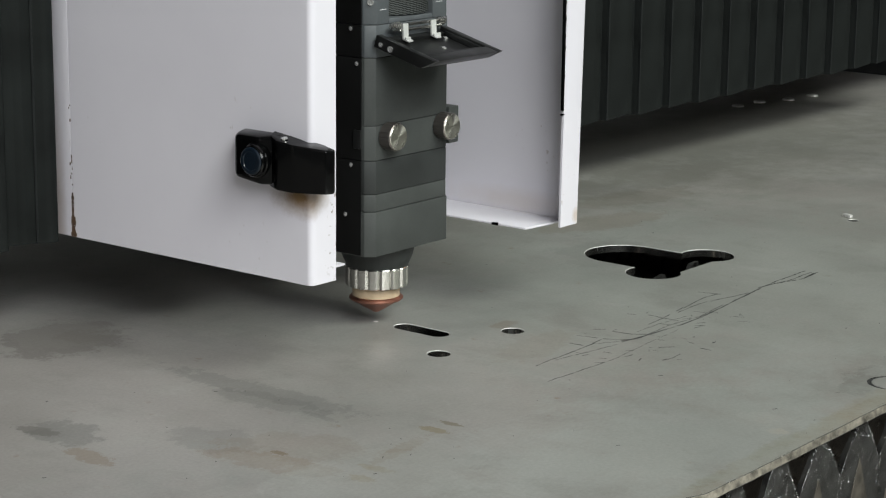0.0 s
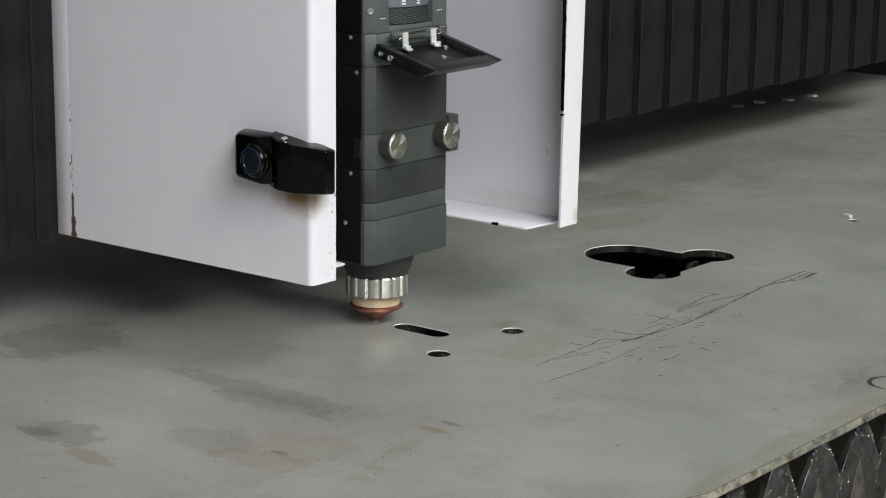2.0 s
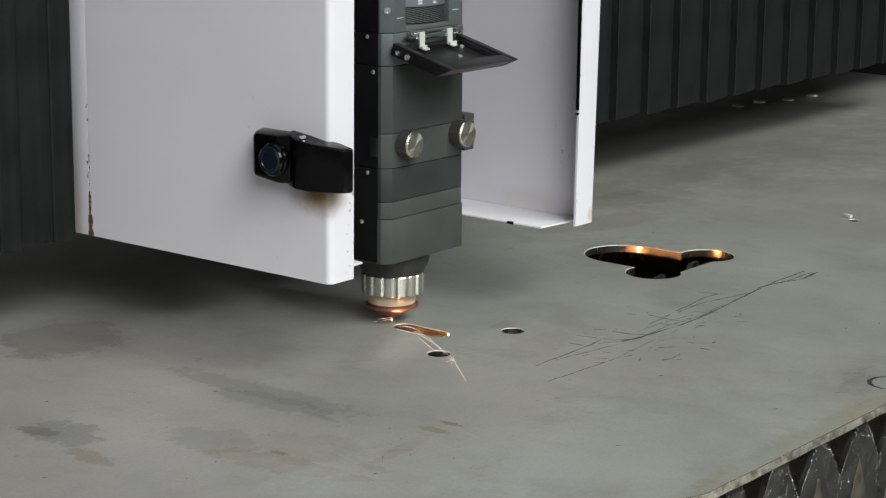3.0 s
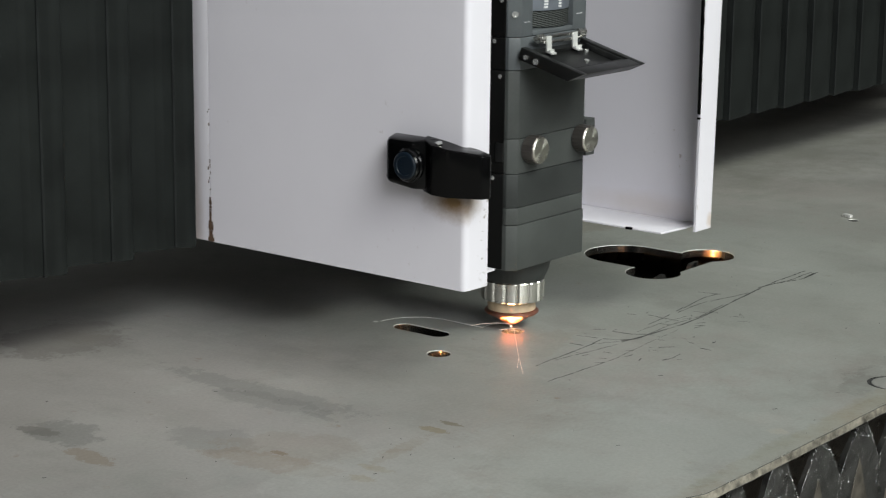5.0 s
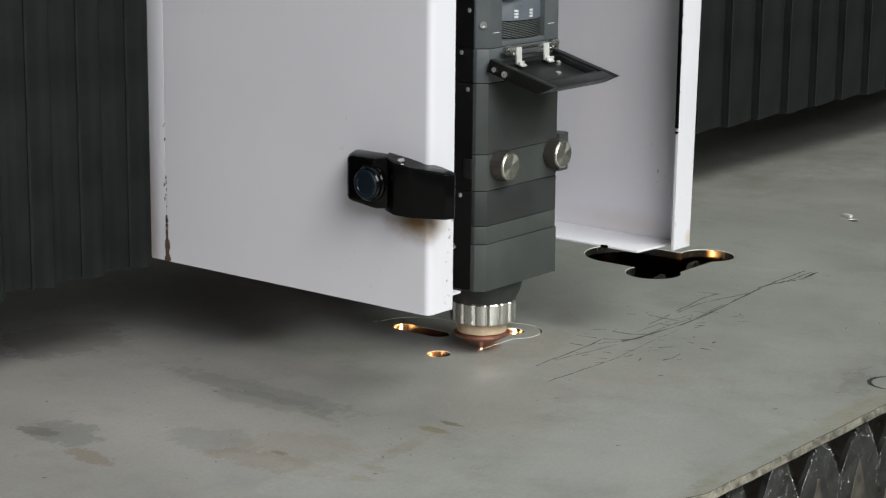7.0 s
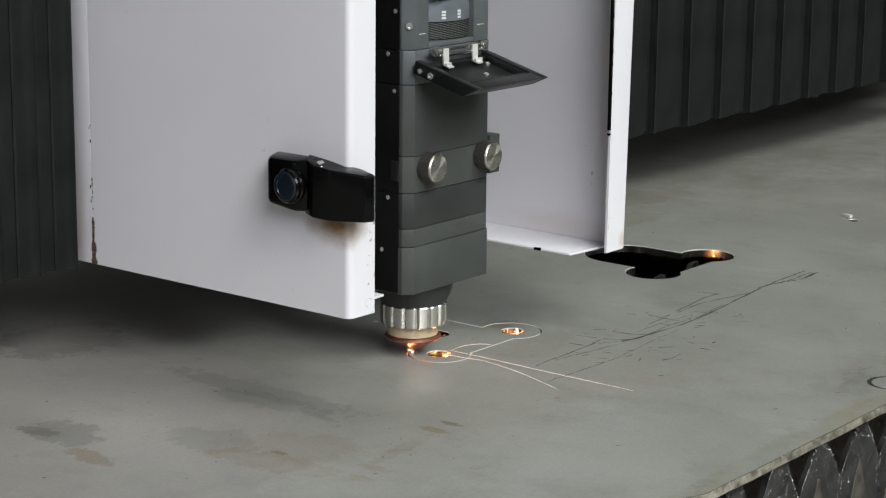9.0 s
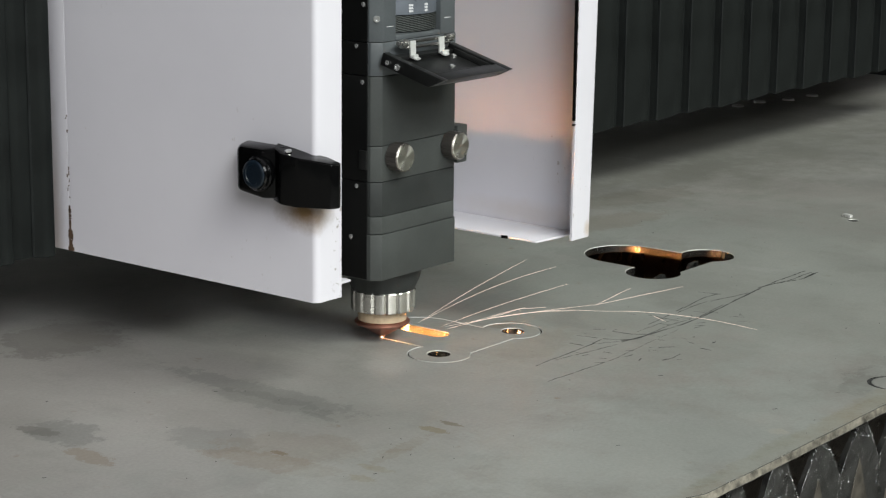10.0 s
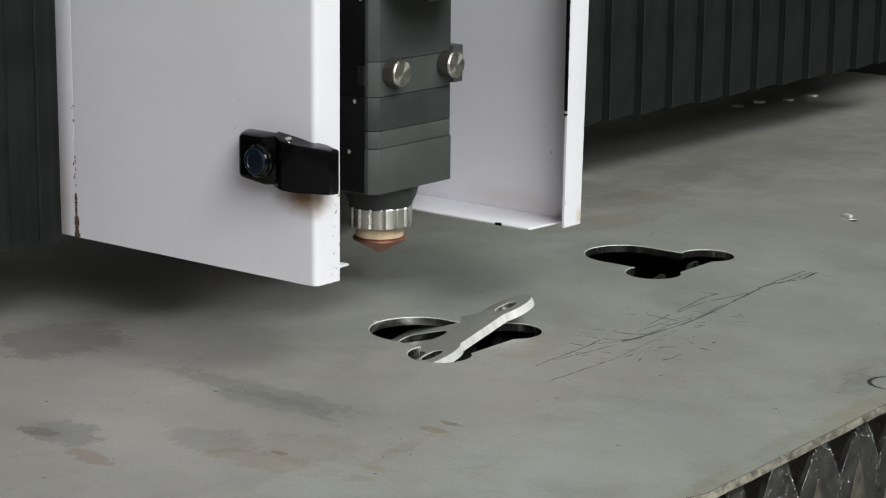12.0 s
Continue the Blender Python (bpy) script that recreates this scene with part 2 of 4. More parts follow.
def part(name, bm, material, parent=None, label="", smooth=True):
    """Links a bmesh given in millimetres of the place as one mesh, under a thing or a part."""
    o = ORIGIN.get(parent, Vector((0, 0, 0)))
    bmesh.ops.recalc_face_normals(bm, faces=bm.faces[:])
    for v in bm.verts:
        v.co = (v.co - o) * MM
    me = bpy.data.meshes.new(name)
    bm.to_mesh(me)
    bm.free()
    me.materials.append(material)
    ob = new(name, me)
    ORIGIN[ob] = o
    if parent:
        ob.parent = parent
    if smooth:
        me.shade_smooth()
        me.set_sharp_from_angle(angle=radians(24))
    return tagged(ob, label)


def box(x0, x1, y0, y1, z0, z1, bevel=0.6, segments=2, bm=None):
    b = bmesh.new()
    bmesh.ops.create_cube(b, size=1, matrix=Matrix.LocRotScale(((x0 + x1) / 2, (y0 + y1) / 2, (z0 + z1) / 2), None, (x1 - x0, y1 - y0, z1 - z0)))
    if bevel:
        bmesh.ops.bevel(b, geom=b.edges[:], offset=bevel, segments=segments, affect="EDGES", profile=0.5)
    return joined(bm, b)


def joined(bm, b):
    if bm is None:
        return b
    me = bpy.data.meshes.new("tmp")
    b.to_mesh(me)
    b.free()
    bm.from_mesh(me)
    bpy.data.meshes.remove(me)
    return bm


def prism(points, lo, hi, axis="z", bevel=0.0, bm=None, segments=2):
    """A polygon pulled along an axis. z: points are (x, y); x: (y, z); y: (x, z)."""
    b = bmesh.new()
    put = {"z": lambda p, h: (p[0], p[1], h), "x": lambda p, h: (h, p[0], p[1]), "y": lambda p, h: (p[0], h, p[1])}[axis]
    lower, upper = [b.verts.new(put(p, lo)) for p in points], [b.verts.new(put(p, hi)) for p in points]
    b.faces.new(lower)
    b.faces.new(upper)
    for k in range(len(points)):
        j = (k + 1) % len(points)
        b.faces.new((lower[k], lower[j], upper[j], upper[k]))
    if bevel:
        bmesh.ops.bevel(b, geom=b.edges[:], offset=bevel, segments=segments, affect="EDGES", profile=0.5)
    return joined(bm, b)


def lathe(profile, centre, axis=(0, 0, 1), n=48, bm=None, bumps=None):
    """Turns (radius, height) pairs about an axis through centre."""
    b = bmesh.new()
    turn = Vector((0, 0, 1)).rotation_difference(Vector(axis)).to_matrix()
    rings = []
    for r, h in profile:
        ring = []
        for k in range(n):
            a = 2 * math.pi * k / n
            q = r * (bumps(a) if bumps else 1)
            ring.append(b.verts.new(Vector(centre) + turn @ Vector((q * math.cos(a), q * math.sin(a), h))))
        rings.append(ring)
    for lower, upper in zip(rings, rings[1:]):
        for k in range(n):
            b.faces.new((lower[k], lower[(k + 1) % n], upper[(k + 1) % n], upper[k]))
    b.faces.new(rings[0])
    b.faces.new(rings[-1])
    return joined(bm, b)


def rod(p, q, r, n=16, bm=None, bevel=0.25):
    length = (Vector(q) - Vector(p)).length
    e = min(bevel, r * 0.4, length * 0.3)
    return lathe([(r - e, 0), (r, e), (r, length - e), (r - e, length)], p, Vector(q) - Vector(p), n, bm)


def strip_outline(points, thick):
    """A bent sheet's section: the line of its outer side, thickened to its left."""
    pts = [Vector(p) for p in points]
    inner = []
    for k, p in enumerate(pts):
        a, c = pts[max(0, k - 1)], pts[min(len(pts) - 1, k + 1)]
        d = (c - a).normalized()
        inner.append(p + Vector((-d.y, d.x)) * thick)
    return [tuple(p) for p in pts] + [tuple(p) for p in reversed(inner)]


def bend(centre, r, a0, a1, n=6):
    return [(centre[0] + r * math.cos(radians(a0 + (a1 - a0) * k / n)), centre[1] + r * math.sin(radians(a0 + (a1 - a0) * k / n))) for k in range(n + 1)]


# ---- the part that is cut: a three-lobed bracket ----
LOBE_A, LOBE_B, LOBE_C = (15.5, 33.0, 27.3), (-17.1, -9.3, 17.3), (48.1, -9.8, 17.3)
SIDE_L, SIDE_R, FOOT = -11.8, 42.8, -21.0
THICK = 4.8


def arc(c, a0, a1, n):
    return [(c[0] + c[2] * math.cos(a0 + (a1 - a0) * k / (n - 1)), c[1] + c[2] * math.sin(a0 + (a1 - a0) * k / (n - 1))) for k in range(n)]


def bracket_outline():
    """Clockwise from the top of the large lobe."""
    pi = math.pi
    p = arc(LOBE_A, pi / 2, 0, 15)
    c0 = math.acos((SIDE_R - LOBE_C[0]) / LOBE_C[2])
    c1 = -pi + math.asin(-(FOOT - LOBE_C[1]) / LOBE_C[2])
    top = LOBE_C[1] + LOBE_C[2] * math.sin(c0)
    p += [(SIDE_R, 33 - (33 - top) * k / 8) for k in range(1, 8)]
    p += arc(LOBE_C, c0, c1, 26)
    b0 = math.asin((FOOT - LOBE_B[1]) / LOBE_B[2])
    b1 = -2 * pi + math.acos((SIDE_L - LOBE_B[0]) / LOBE_B[2])
    xs, xe = LOBE_C[0] + LOBE_C[2] * math.cos(c1), LOBE_B[0] + LOBE_B[2] * math.cos(b0)
    p += [(xs + (xe - xs) * k / 12, FOOT) for k in range(1, 12)]
    p += arc(LOBE_B, b0, b1, 26)
    ys = LOBE_B[1] + LOBE_B[2] * math.sin(b1)
    p += [(SIDE_L, ys + (33 - ys) * k / 8) for k in range(1, 8)]
    p += arc(LOBE_A, pi, pi / 2, 15)[:-1]
    return p


def offset_loop(points, d):
    """The loop pushed outward by d (the loop runs clockwise)."""
    pts, out = [Vector(p) for p in points], []
    for k, p in enumerate(pts):
        e0, e1 = (p - pts[k - 1]).normalized(), (pts[(k + 1) % len(pts)] - p).normalized()
        n0, n1 = Vector((-e0.y, e0.x)), Vector((-e1.y, e1.x))
        s = (n0 + n1).normalized()
        out.append(tuple(p + s * d / max(0.5, s.dot(n0))))
    return out


def circle(cx, cy, r, n=28):
    return [(cx + r * math.cos(2 * math.pi * k / n), cy + r * math.sin(2 * math.pi * k / n)) for k in range(n)]


def slot_loop():
    return arc((15.5, 42.5, 6.3), 0, math.pi, 14) + arc((15.5, 17.6, 6.3), math.pi, 2 * math.pi, 14)


def swollen(loop, d):
    """The loop made larger by d, whichever way it runs."""
    area = sum(a[0] * b[1] - b[0] * a[1] for a, b in zip(loop, loop[1:] + loop[:1]))
    return offset_loop(loop, d if area < 0 else -d)


def holed_plate(outer, holes, z0, z1, lipped=()):
    """A plate with openings through it, and its cut walls as a second mesh; lipped openings have a fine melted rim."""
    loops = [(outer, 0.0)] + [(h, 0.35 if k in lipped else 0.0) for k, h in enumerate(holes)]
    top = bmesh.new()
    for loop, lip in loops:
        vs = [top.verts.new((x, y, z1)) for x, y in (swollen(loop, lip) if lip else loop)]
        for k in range(len(vs)):
            top.edges.new((vs[k - 1], vs[k]))
    bmesh.ops.triangle_fill(top, use_beauty=True, use_dissolve=False, edges=top.edges[:], normal=(0, 0, 1))
    low = top.copy()
    for v in low.verts:
        v.co.z = z0
    joined(top, low)
    walls = bmesh.new()
    for loop, lip in loops:
        levels = [[walls.verts.new((x, y, z0)) for x, y in loop], [walls.verts.new((x, y, z1 - lip)) for x, y in loop]]
        if lip:
            levels.append([walls.verts.new((x, y, z1)) for x, y in swollen(loop, lip)])
        for a, b in zip(levels, levels[1:]):
            for k in range(len(a)):
                walls.faces.new((a[k - 1], a[k], b[k], b[k - 1]))
    return top, walls


OUTLINE = bracket_outline()
KERF = 0.42
PITCH = (240.6, 16.6)
HOLES_IN_PART = [circle(-17.1, -8.8, 6.5), circle(48.4, -10.7, 6.5), slot_loop()]



def bright_rim(ob):
    """The melted lip at the top of a cut takes the lighter steel as a painted glint."""
    ob.data.materials.append(PALE_CUT)
    for face in ob.data.polygons:
        if 0.2 < abs(face.normal.z) < 0.95:
            face.material_index = 1


# ---- the plate on the bed ----
edge_rng = random.Random(8)
EDGE_Y = -242.6
plate_edge = [(-1300, EDGE_Y + 3)] + [(x, EDGE_Y + 0.9 * math.sin(x * 0.021 + 0.5) + (3.2 if x < -120 else 0.0) + edge_rng.uniform(-0.35, 0.35)) for x in range(-900, 1140, 10)] + [(1150, EDGE_Y), (1150, 460), (-1300, 460)]
first_gap = offset_loop(OUTLINE, KERF)
far_gap = [(x + PITCH[0], y + PITCH[1]) for x, y in first_gap]
LIP = 0.35
top, walls = holed_plate(plate_edge, [first_gap, far_gap, circle(455, -13.5, 3.6), circle(93.9, -226.7, 13.0, 48)], -THICK, 0, (0, 1, 2))
plate = thing("steel_plate", (0, 0, 0), "large grey stained steel plate lying on the slatted bed", "steel plate")
part("sheet", top, PLATE, plate, smooth=False)
bright_rim(part("cut_edge", walls, CUT_EDGE, plate, "bright cut edge", smooth=True))
border = bmesh.new()
for (x0, y0), (x1, y1) in zip(plate_edge[:-3], plate_edge[1:-2]):
    # the sheared edge: a torn foot, a flat face and a rolled, chipped top
    rows = []
    for x, y in ((x0, y0), (x1, y1)):
        nick = random.Random(int(x * 13) + 5)
        rows.append([(x, y + nick.uniform(0.0, 0.5), -THICK), (x, y - 0.5 - nick.uniform(0, 0.4), -THICK + 0.7), (x, y - 0.35, -1.6), (x, y - 0.15, -0.5 - nick.uniform(0, 0.3)), (x, y + nick.uniform(0.4, 1.6), 0.03)])
    for (a, b), (c, d) in zip(zip(*rows), list(zip(*rows))[1:]):
        border.faces.new([border.verts.new(p) for p in (a, b, d, c)])
bmesh.ops.remove_doubles(border, verts=border.verts[:], dist=0.001)
part("front_edge", border, EDGE_RUST, plate, "worn rusty front edge")

# ---- the bracket being cut out ----
top, walls = holed_plate(offset_loop(OUTLINE, -KERF), HOLES_IN_PART, -THICK, 0, (0, 1, 2))
rim = bmesh.new()
loop = offset_loop(OUTLINE, -KERF)
lows, highs = [rim.verts.new((x, y, -THICK)) for x, y in loop], [rim.verts.new((x, y, 0)) for x, y in loop]
for k in range(len(loop)):
    rim.faces.new((lows[k - 1], lows[k], highs[k], highs[k - 1]))
bracket = thing("cut_bracket", (0, 0, 0), "three-lobed grey steel bracket with two holes and a slot", "bracket")
part("bracket_plate", top, PLATE, bracket, smooth=False)
walls.free()
for hole in HOLES_IN_PART:
    bore = bmesh.new()
    rings = [[bore.verts.new((x, y, z)) for x, y in ring] for ring, z in ((hole, -THICK), (hole, -0.35), (swollen(hole, 0.35), 0))]
    for a, b in zip(rings, rings[1:]):
        for k in range(len(a)):
            bore.faces.new((a[k - 1], a[k], b[k], b[k - 1]))
    bright_rim(part("hole_edge", bore, CUT_EDGE, bracket, "cut wall of a hole"))
part("cut_edge", rim, PALE_CUT, bracket, "freshly cut edge, painted lighter as if lit")

# ---- the carriage cover ----
cover = thing("carriage_cover", (0, 0, 54), "white powder-coated sheet metal cover round the cutting head", "machine cover")
LEFT_X, RIGHT_X = -111.0, 117.5
section = [(LEFT_X, 181.2), *bend((LEFT_X + 3.5, 4.0), 3.5, 180, 270), (-92.2, 0.5)]
part("side_panel", prism(strip_outline(section, 1.6), 54, 420), WHITE, cover)
part("rear_strip", prism([(LEFT_X, 181.8), (LEFT_X, 198), (LEFT_X + 1.8, 198), (LEFT_X + 1.8, 181.8)], 54, 420, bevel=0.3), WHITE, cover)
part("bottom_lip", prism([(-108, 2.5), (-81, 4), (-81, 190), (-108, 190)], 59.4, 60.6, bevel=0.3), WHITE, cover)
section = [(100.0, -6), *bend((RIGHT_X - 1.5, -3), 3, -90, 0), (RIGHT_X + 1.5, 200)]
far_panel = prism(strip_outline(section, 1.5), 51.5, 420)
for v in far_panel.verts:  # this side leans outward a little
    v.co.x += (v.co.z - 51.5) * (0.024 if v.co.x > 108 else 0.014)
part("side_panel", far_panel, WHITE, cover)
part("bottom_lip", prism([(117, 200), (80.6, 200), (80.6, 5.2), (103, 3), (117, 3)], 51.7, 52.9, bevel=0.3), WHITE, cover)
part("bellows_clamp", box(-121, -112.5, 197.5, 203, 53, 420, 0.8), BLACK_PLASTIC, cover, "glossy black clamping strip")
# unseen panel added to keep overhead light out, open at the front
part("unseen_top_blocker", box(-108, 132, 90, 197, 421, 424), WHITE, cover)
# unseen block added behind the head to deepen the shade on the plate
part("unseen_light_blocker", box(-70, 85, 104, 190, 62, 420), DARK, cover, "unseen dark block that shades the plate behind the head")
part("back_plate", box(-108, 116, 192, 197, 60, 420), DARK, cover, "dark back plate")

# ---- the cutting head ----
AX, AY = 13.5, 62.6
head = thing("laser_head", (AX, AY, 1.3), "dark anodized laser cutting head with steel nut and copper nozzle", "laser head")


def body_block(name, z0, z1, front=36.5, grow=0.0, material=None, chamfer=4.6):
    x0, x1, y1 = -22.5 - grow, 49.0 + grow, 100.0
    f = front - grow
    pts = [(x0, y1), (x0, f + chamfer), (x0 + chamfer, f), (x1 - chamfer, f), (x1, f + chamfer), (x1, y1)]
    return part(name, prism(pts, z0, z1, bevel=0.35), material or ANODIZED, head)


body_block("lower_block", 43, 68.4, grow=0.5, material=ANODIZED_DULL)
body_block("lower_shoulder", 68.7, 78.2, material=ANODIZED_DULL)
body_block("lens_block", 78.5, 97.2)
body_block("adjuster_block", 97.5, 116.8, material=ANODIZED_DULL)
body_block("middle_block", 117.1, 154.5, material=ANODIZED_DULL)
body_block("upper_block", 154.8, 172.5, material=ANODIZED_GREY)
# the focus block has a window in its front for the dial
for pts in ([(-22.5, 100), (-22.5, 42), (-17, 36.5), (-7.2, 36.5), (-7.2, 100)], [(31, 100), (31, 36.5), (43.5, 36.5), (49, 42), (49, 100)]):
    part("focus_cheek", prism(pts, 172.8, 290, bevel=0.35), ANODIZED_GREY, head)
part("focus_sill", box(-7.0, 30.8, 36.5, 100, 172.8, 175.4, 0.3), ANODIZED_GREY, head)
part("focus_face", box(-7.0, 30.8, 36.5, 100, 197.5, 290, 0.3), ANODIZED_GREY, head)
part("focus_core", box(-7.0, 30.8, 64, 100, 175.6, 197.3, 0), DARK, head)


def knurl(z0, z1, r, centre, rows=15, n=150):
    b = bmesh.new()
    rings = []
    for i in range(rows):
        z = z0 + (z1 - z0) * i / (rows - 1)
        rings.append([b.verts.new((centre[0] + q * math.cos(2 * math.pi * k / n), centre[1] + q * math.sin(2 * math.pi * k / n), z))
                      for k in range(n) for q in [r + (0.32 if (i % 2) == (k // 2) % 2 else -0.32)]])
    for lower, upper in zip(rings, rings[1:]):
        for k in range(n):
            b.faces.new((lower[k], lower[(k + 1) % n], upper[(k + 1) % n], upper[k]))
    b.faces.new(rings[0])
    b.faces.new(rings[-1])
    return b


DIAL = (18.5, 66.0)
dial = part("focus_dial", knurl(176.0, 184.6, 29.0, DIAL), ANODIZED_DULL, head, "knurled dark focus ring", smooth=False)
part("scale_ring", lathe([(28.6, 184.9), (29.2, 185.2), (29.2, 192.5), (28.4, 196.5)], (*DIAL, 0), n=96), SCALE, dial, "blue-grey graduated ring")
for a, rows in ((-133, 1), (-111, 3), (-90, 3)):
    for h in range(rows):
        p = Vector((DIAL[0] + 29.25 * math.cos(radians(a)), DIAL[1] + 29.25 * math.sin(radians(a)), 187.0 + h * 1.6 + (1.2 if rows == 1 else 0)))
        w, t = (1.3, 1.5) if rows == 1 else (1.3, 0.55)
        mark = box(-w, w, -0.15, 0.15, -t, t, 0)
        mark.transform(Matrix.Translation(p) @ Matrix.Rotation(radians(a + 90), 4, "Z"))
        part("scale_mark", mark, PALE_MARK, dial, "white scale mark")
for x0, x1, z in ((-15, -9.5, 180.6), (34, 39.5, 181.4)):
    part("index_line", box(x0, x1, 36.35, 36.6, z, z + 0.3, 0), PALE_MARK, head, "engraved pale line")
part("index_line", box(11.6, 12.2, 36.35, 36.6, 197.5, 202, 0), PALE_MARK, head, "engraved pale line")

# two thumbscrews, a bracket behind one of them, screws on the flank
for x in (-8.3, 39.6):
    knob = part("thumbscrew", lathe([(7.3, 0), (7.8, 0.5), (7.8, 7.6), (7.2, 8.1), (6.6, 8.2)], (x, 36.4, 110.5), (0, -1, 0), 72, bumps=lambda a: 1 + 0.012 * (1 if math.sin(36 * a) > 0 else -1)), KNOB_SIDE, head, "knurled steel thumbscrew")
    face = part("knob_face", lathe([(7.3, 8.0), (6.9, 8.5), (0.3, 8.55)], (x, 36.4, 110.5), (0, -1, 0), 64), KNOB_FACE, knob, "turned bright face")
    centre = (Vector((x, 36.4, 110.5)) - ORIGIN[head]) * MM  # its own axis, for the turned finish
    face.data.transform(Matrix.Translation(-centre))
    face.location = centre
part("side_bracket", box(49.7, 58.6, 38.5, 54, 98.2, 119.5, 0.6), ANODIZED_DULL, head)
part("flank_cover", box(-24.2, -22.9, 42.6, 48, 104.0, 114.5, 0.4), LID_BLACK, head)
# thin layers added to make the left flank darker than the front
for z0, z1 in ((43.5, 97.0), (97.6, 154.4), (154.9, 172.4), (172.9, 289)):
    part("flank_layer", box(-23.3, -22.4, 43.0, 99, z0, z1, 0.25), FLANK, head, "thin matt black layer over the left flank")
for y, z in ((46, 151.2), (50.3, 170.2), (45.5, 192.6), (50, 94.5), (54, 66)):
    part("flank_screw", lathe([(1.3, 0), (1.25, 0.5), (0.7, 0.8)], (-23.2, y, z), (-1, 0, 0), 20), CHROME, head, "small bright screw")
sc = part("cap_screw", lathe([(1.9, 0), (1.8, 0.6), (1.0, 0.65), (0.9, -0.4)], (-20.0, 39.0, 185.2), (-0.7, -0.7, 0), 24), CHROME, head, "bright hex socket screw")

# the lens drawer's lid, hanging open
LID = Matrix.Translation((0, 33.9, 168.0)) @ Matrix(((1, 0, 0), (0, -0.966, -0.258), (0, -0.258, 0.966))).to_4x4()


def on_lid(bm):
    bm.transform(LID)
    return bm


LX0, LX1, LU = -21.0, 39.5, 42.6
lid = part("drawer_lid", on_lid(box(LX0 + 3, LX1 - 3, 3, LU - 8, -6.9, -4.4, 0.3)), LID_BLACK, head, "black open drawer lid")
for x0, x1 in ((LX0, LX0 + 4.5), (LX1 - 4.5, LX1)):
    part("lid_rail", on_lid(prism([(0, -7.0), (0, 0), (LU, 0), (LU - 8.5, -7.0)], x0, x1, "x", bevel=0.4)), LID_BLACK, lid)
part("lid_rail", on_lid(prism([(LU - 9, 0), (LU, 0), (LU - 8.5, -7.0), (LU - 11, -7.0)], LX0 + 4.5, LX1 - 4.5, "x", bevel=0.3)), LID_BLACK, lid)
part("lid_rail", on_lid(box(LX0 + 4.5, LX1 - 4.5, 0, 4.5, -6.8, -2.4, 0.4)), LID_BLACK, lid)
for x0, x1, u0, u1 in ((LX0 + 4.7, LX1 - 4.7, LU - 12.2, LU - 11.2), (LX0 + 4.7, LX0 + 5.7, 5, LU - 12.4), (LX1 - 5.7, LX1 - 4.7, 5, LU - 12.4)):
    part("inner_lip", on_lid(box(x0, x1, u0, u1, -5.0, -1.2, 0.2)), LID_BLACK, lid)
for x, u in ((30, 9), (14, 21)):
    part("lid_screw", on_lid(lathe([(1.5, -3.7), (1.5, -2.6), (0.8, -2.1)], (x, u, -0.7), n=16)), CHROME, lid, "small bright screw")
for u, w in ((4.5, 1.4), (11.5, 1.8)):
    part("lid_screw", on_lid(lathe([(w, 0), (w * 0.95, 0.6), (w * 0.5, 0.7), (w * 0.45, -0.6)], (LX0 - 0.1, u, -4.2), (-1, 0, 0), n=20)), CHROME, lid, "small bright socket screw")
hinge = part("hinge_rod", rod((-11, 31.5, 171.9), (34, 31.5, 171.9), 0.9, 20), STEEL, head, "bright hinge rod")
part("hinge_rod", rod((-6, 30.2, 169.2), (31, 30.2, 169.2), 0.8, 20), STEEL, hinge, "bright lower hinge rod")
for x in (-9, -7.2, -5.4, 29.4, 31.2, 33):
    part("spring_coil", lathe([(1.8, 0), (2.4, 0.4), (2.4, 1.0), (1.8, 1.4)], (x, 31.5, 171.4), (1, 0, 0), 24), STEEL, hinge, "bright spring coil")
for x in (-11.8, 34.4):
    part("hinge_nut", lathe([(1.0, 0), (1.5, 0.2), (1.5, 1.6), (1.0, 1.8)], (x, 31.5, 171.9), (1, 0, 0), 6), STEEL, hinge, "small bright nut")
for x0, x1, foot in ((-3.6, 0.6, -4.2), (21.0, 25.2, 6.0)):
    tab = prism([(29.0, 172.8), (30.0, 172.8), (30.0, 164.0), (25.5, 162.8), (25.4, 163.7), (29.0, 164.8)], x0, x1, "x", bevel=0.15)
    part("hinge_tab", tab, NICKEL, hinge, "pale nickel hinge tab")
    part("hinge_foot", box(min(x0, x1 + foot), max(x1, x0 + foot), 27.0, 28.2, 163.6, 165.6, 0.3), NICKEL, hinge, "pale nickel hinge foot")
part("tab_pad", box(17.5, 29, 27.8, 31.0, 159.8, 161.8, 0.3), BLACK_PLASTIC, hinge, "black pad under a tab")

NX, NY = AX + 0.2, AY - 0.5
part("collar", lathe([(17.2, 29.4), (17.9, 29.8), (20.6, 36), (22.4, 43.2)], (NX, NY, 0), n=64), ANODIZED, head, "black conical collar")


def fluted(a):
    return 1 - 0.055 * max(0.0, math.cos(16 * a)) ** 4


part("retaining_nut", lathe([(16.0, 17.5), (17.7, 17.7), (18.3, 18.3), (18.3, 29.0), (17.8, 29.7), (15.5, 29.9)], (NX, NY, 0), n=256, bumps=fluted), STEEL, head, "fluted bright steel nut")
part("ceramic_ring", lathe([(12.5, 10.9), (13.8, 11.5), (14.0, 16.5), (13.2, 18.0)], (AX, AY, 0)), CERAMIC, head, "cream ceramic ring")
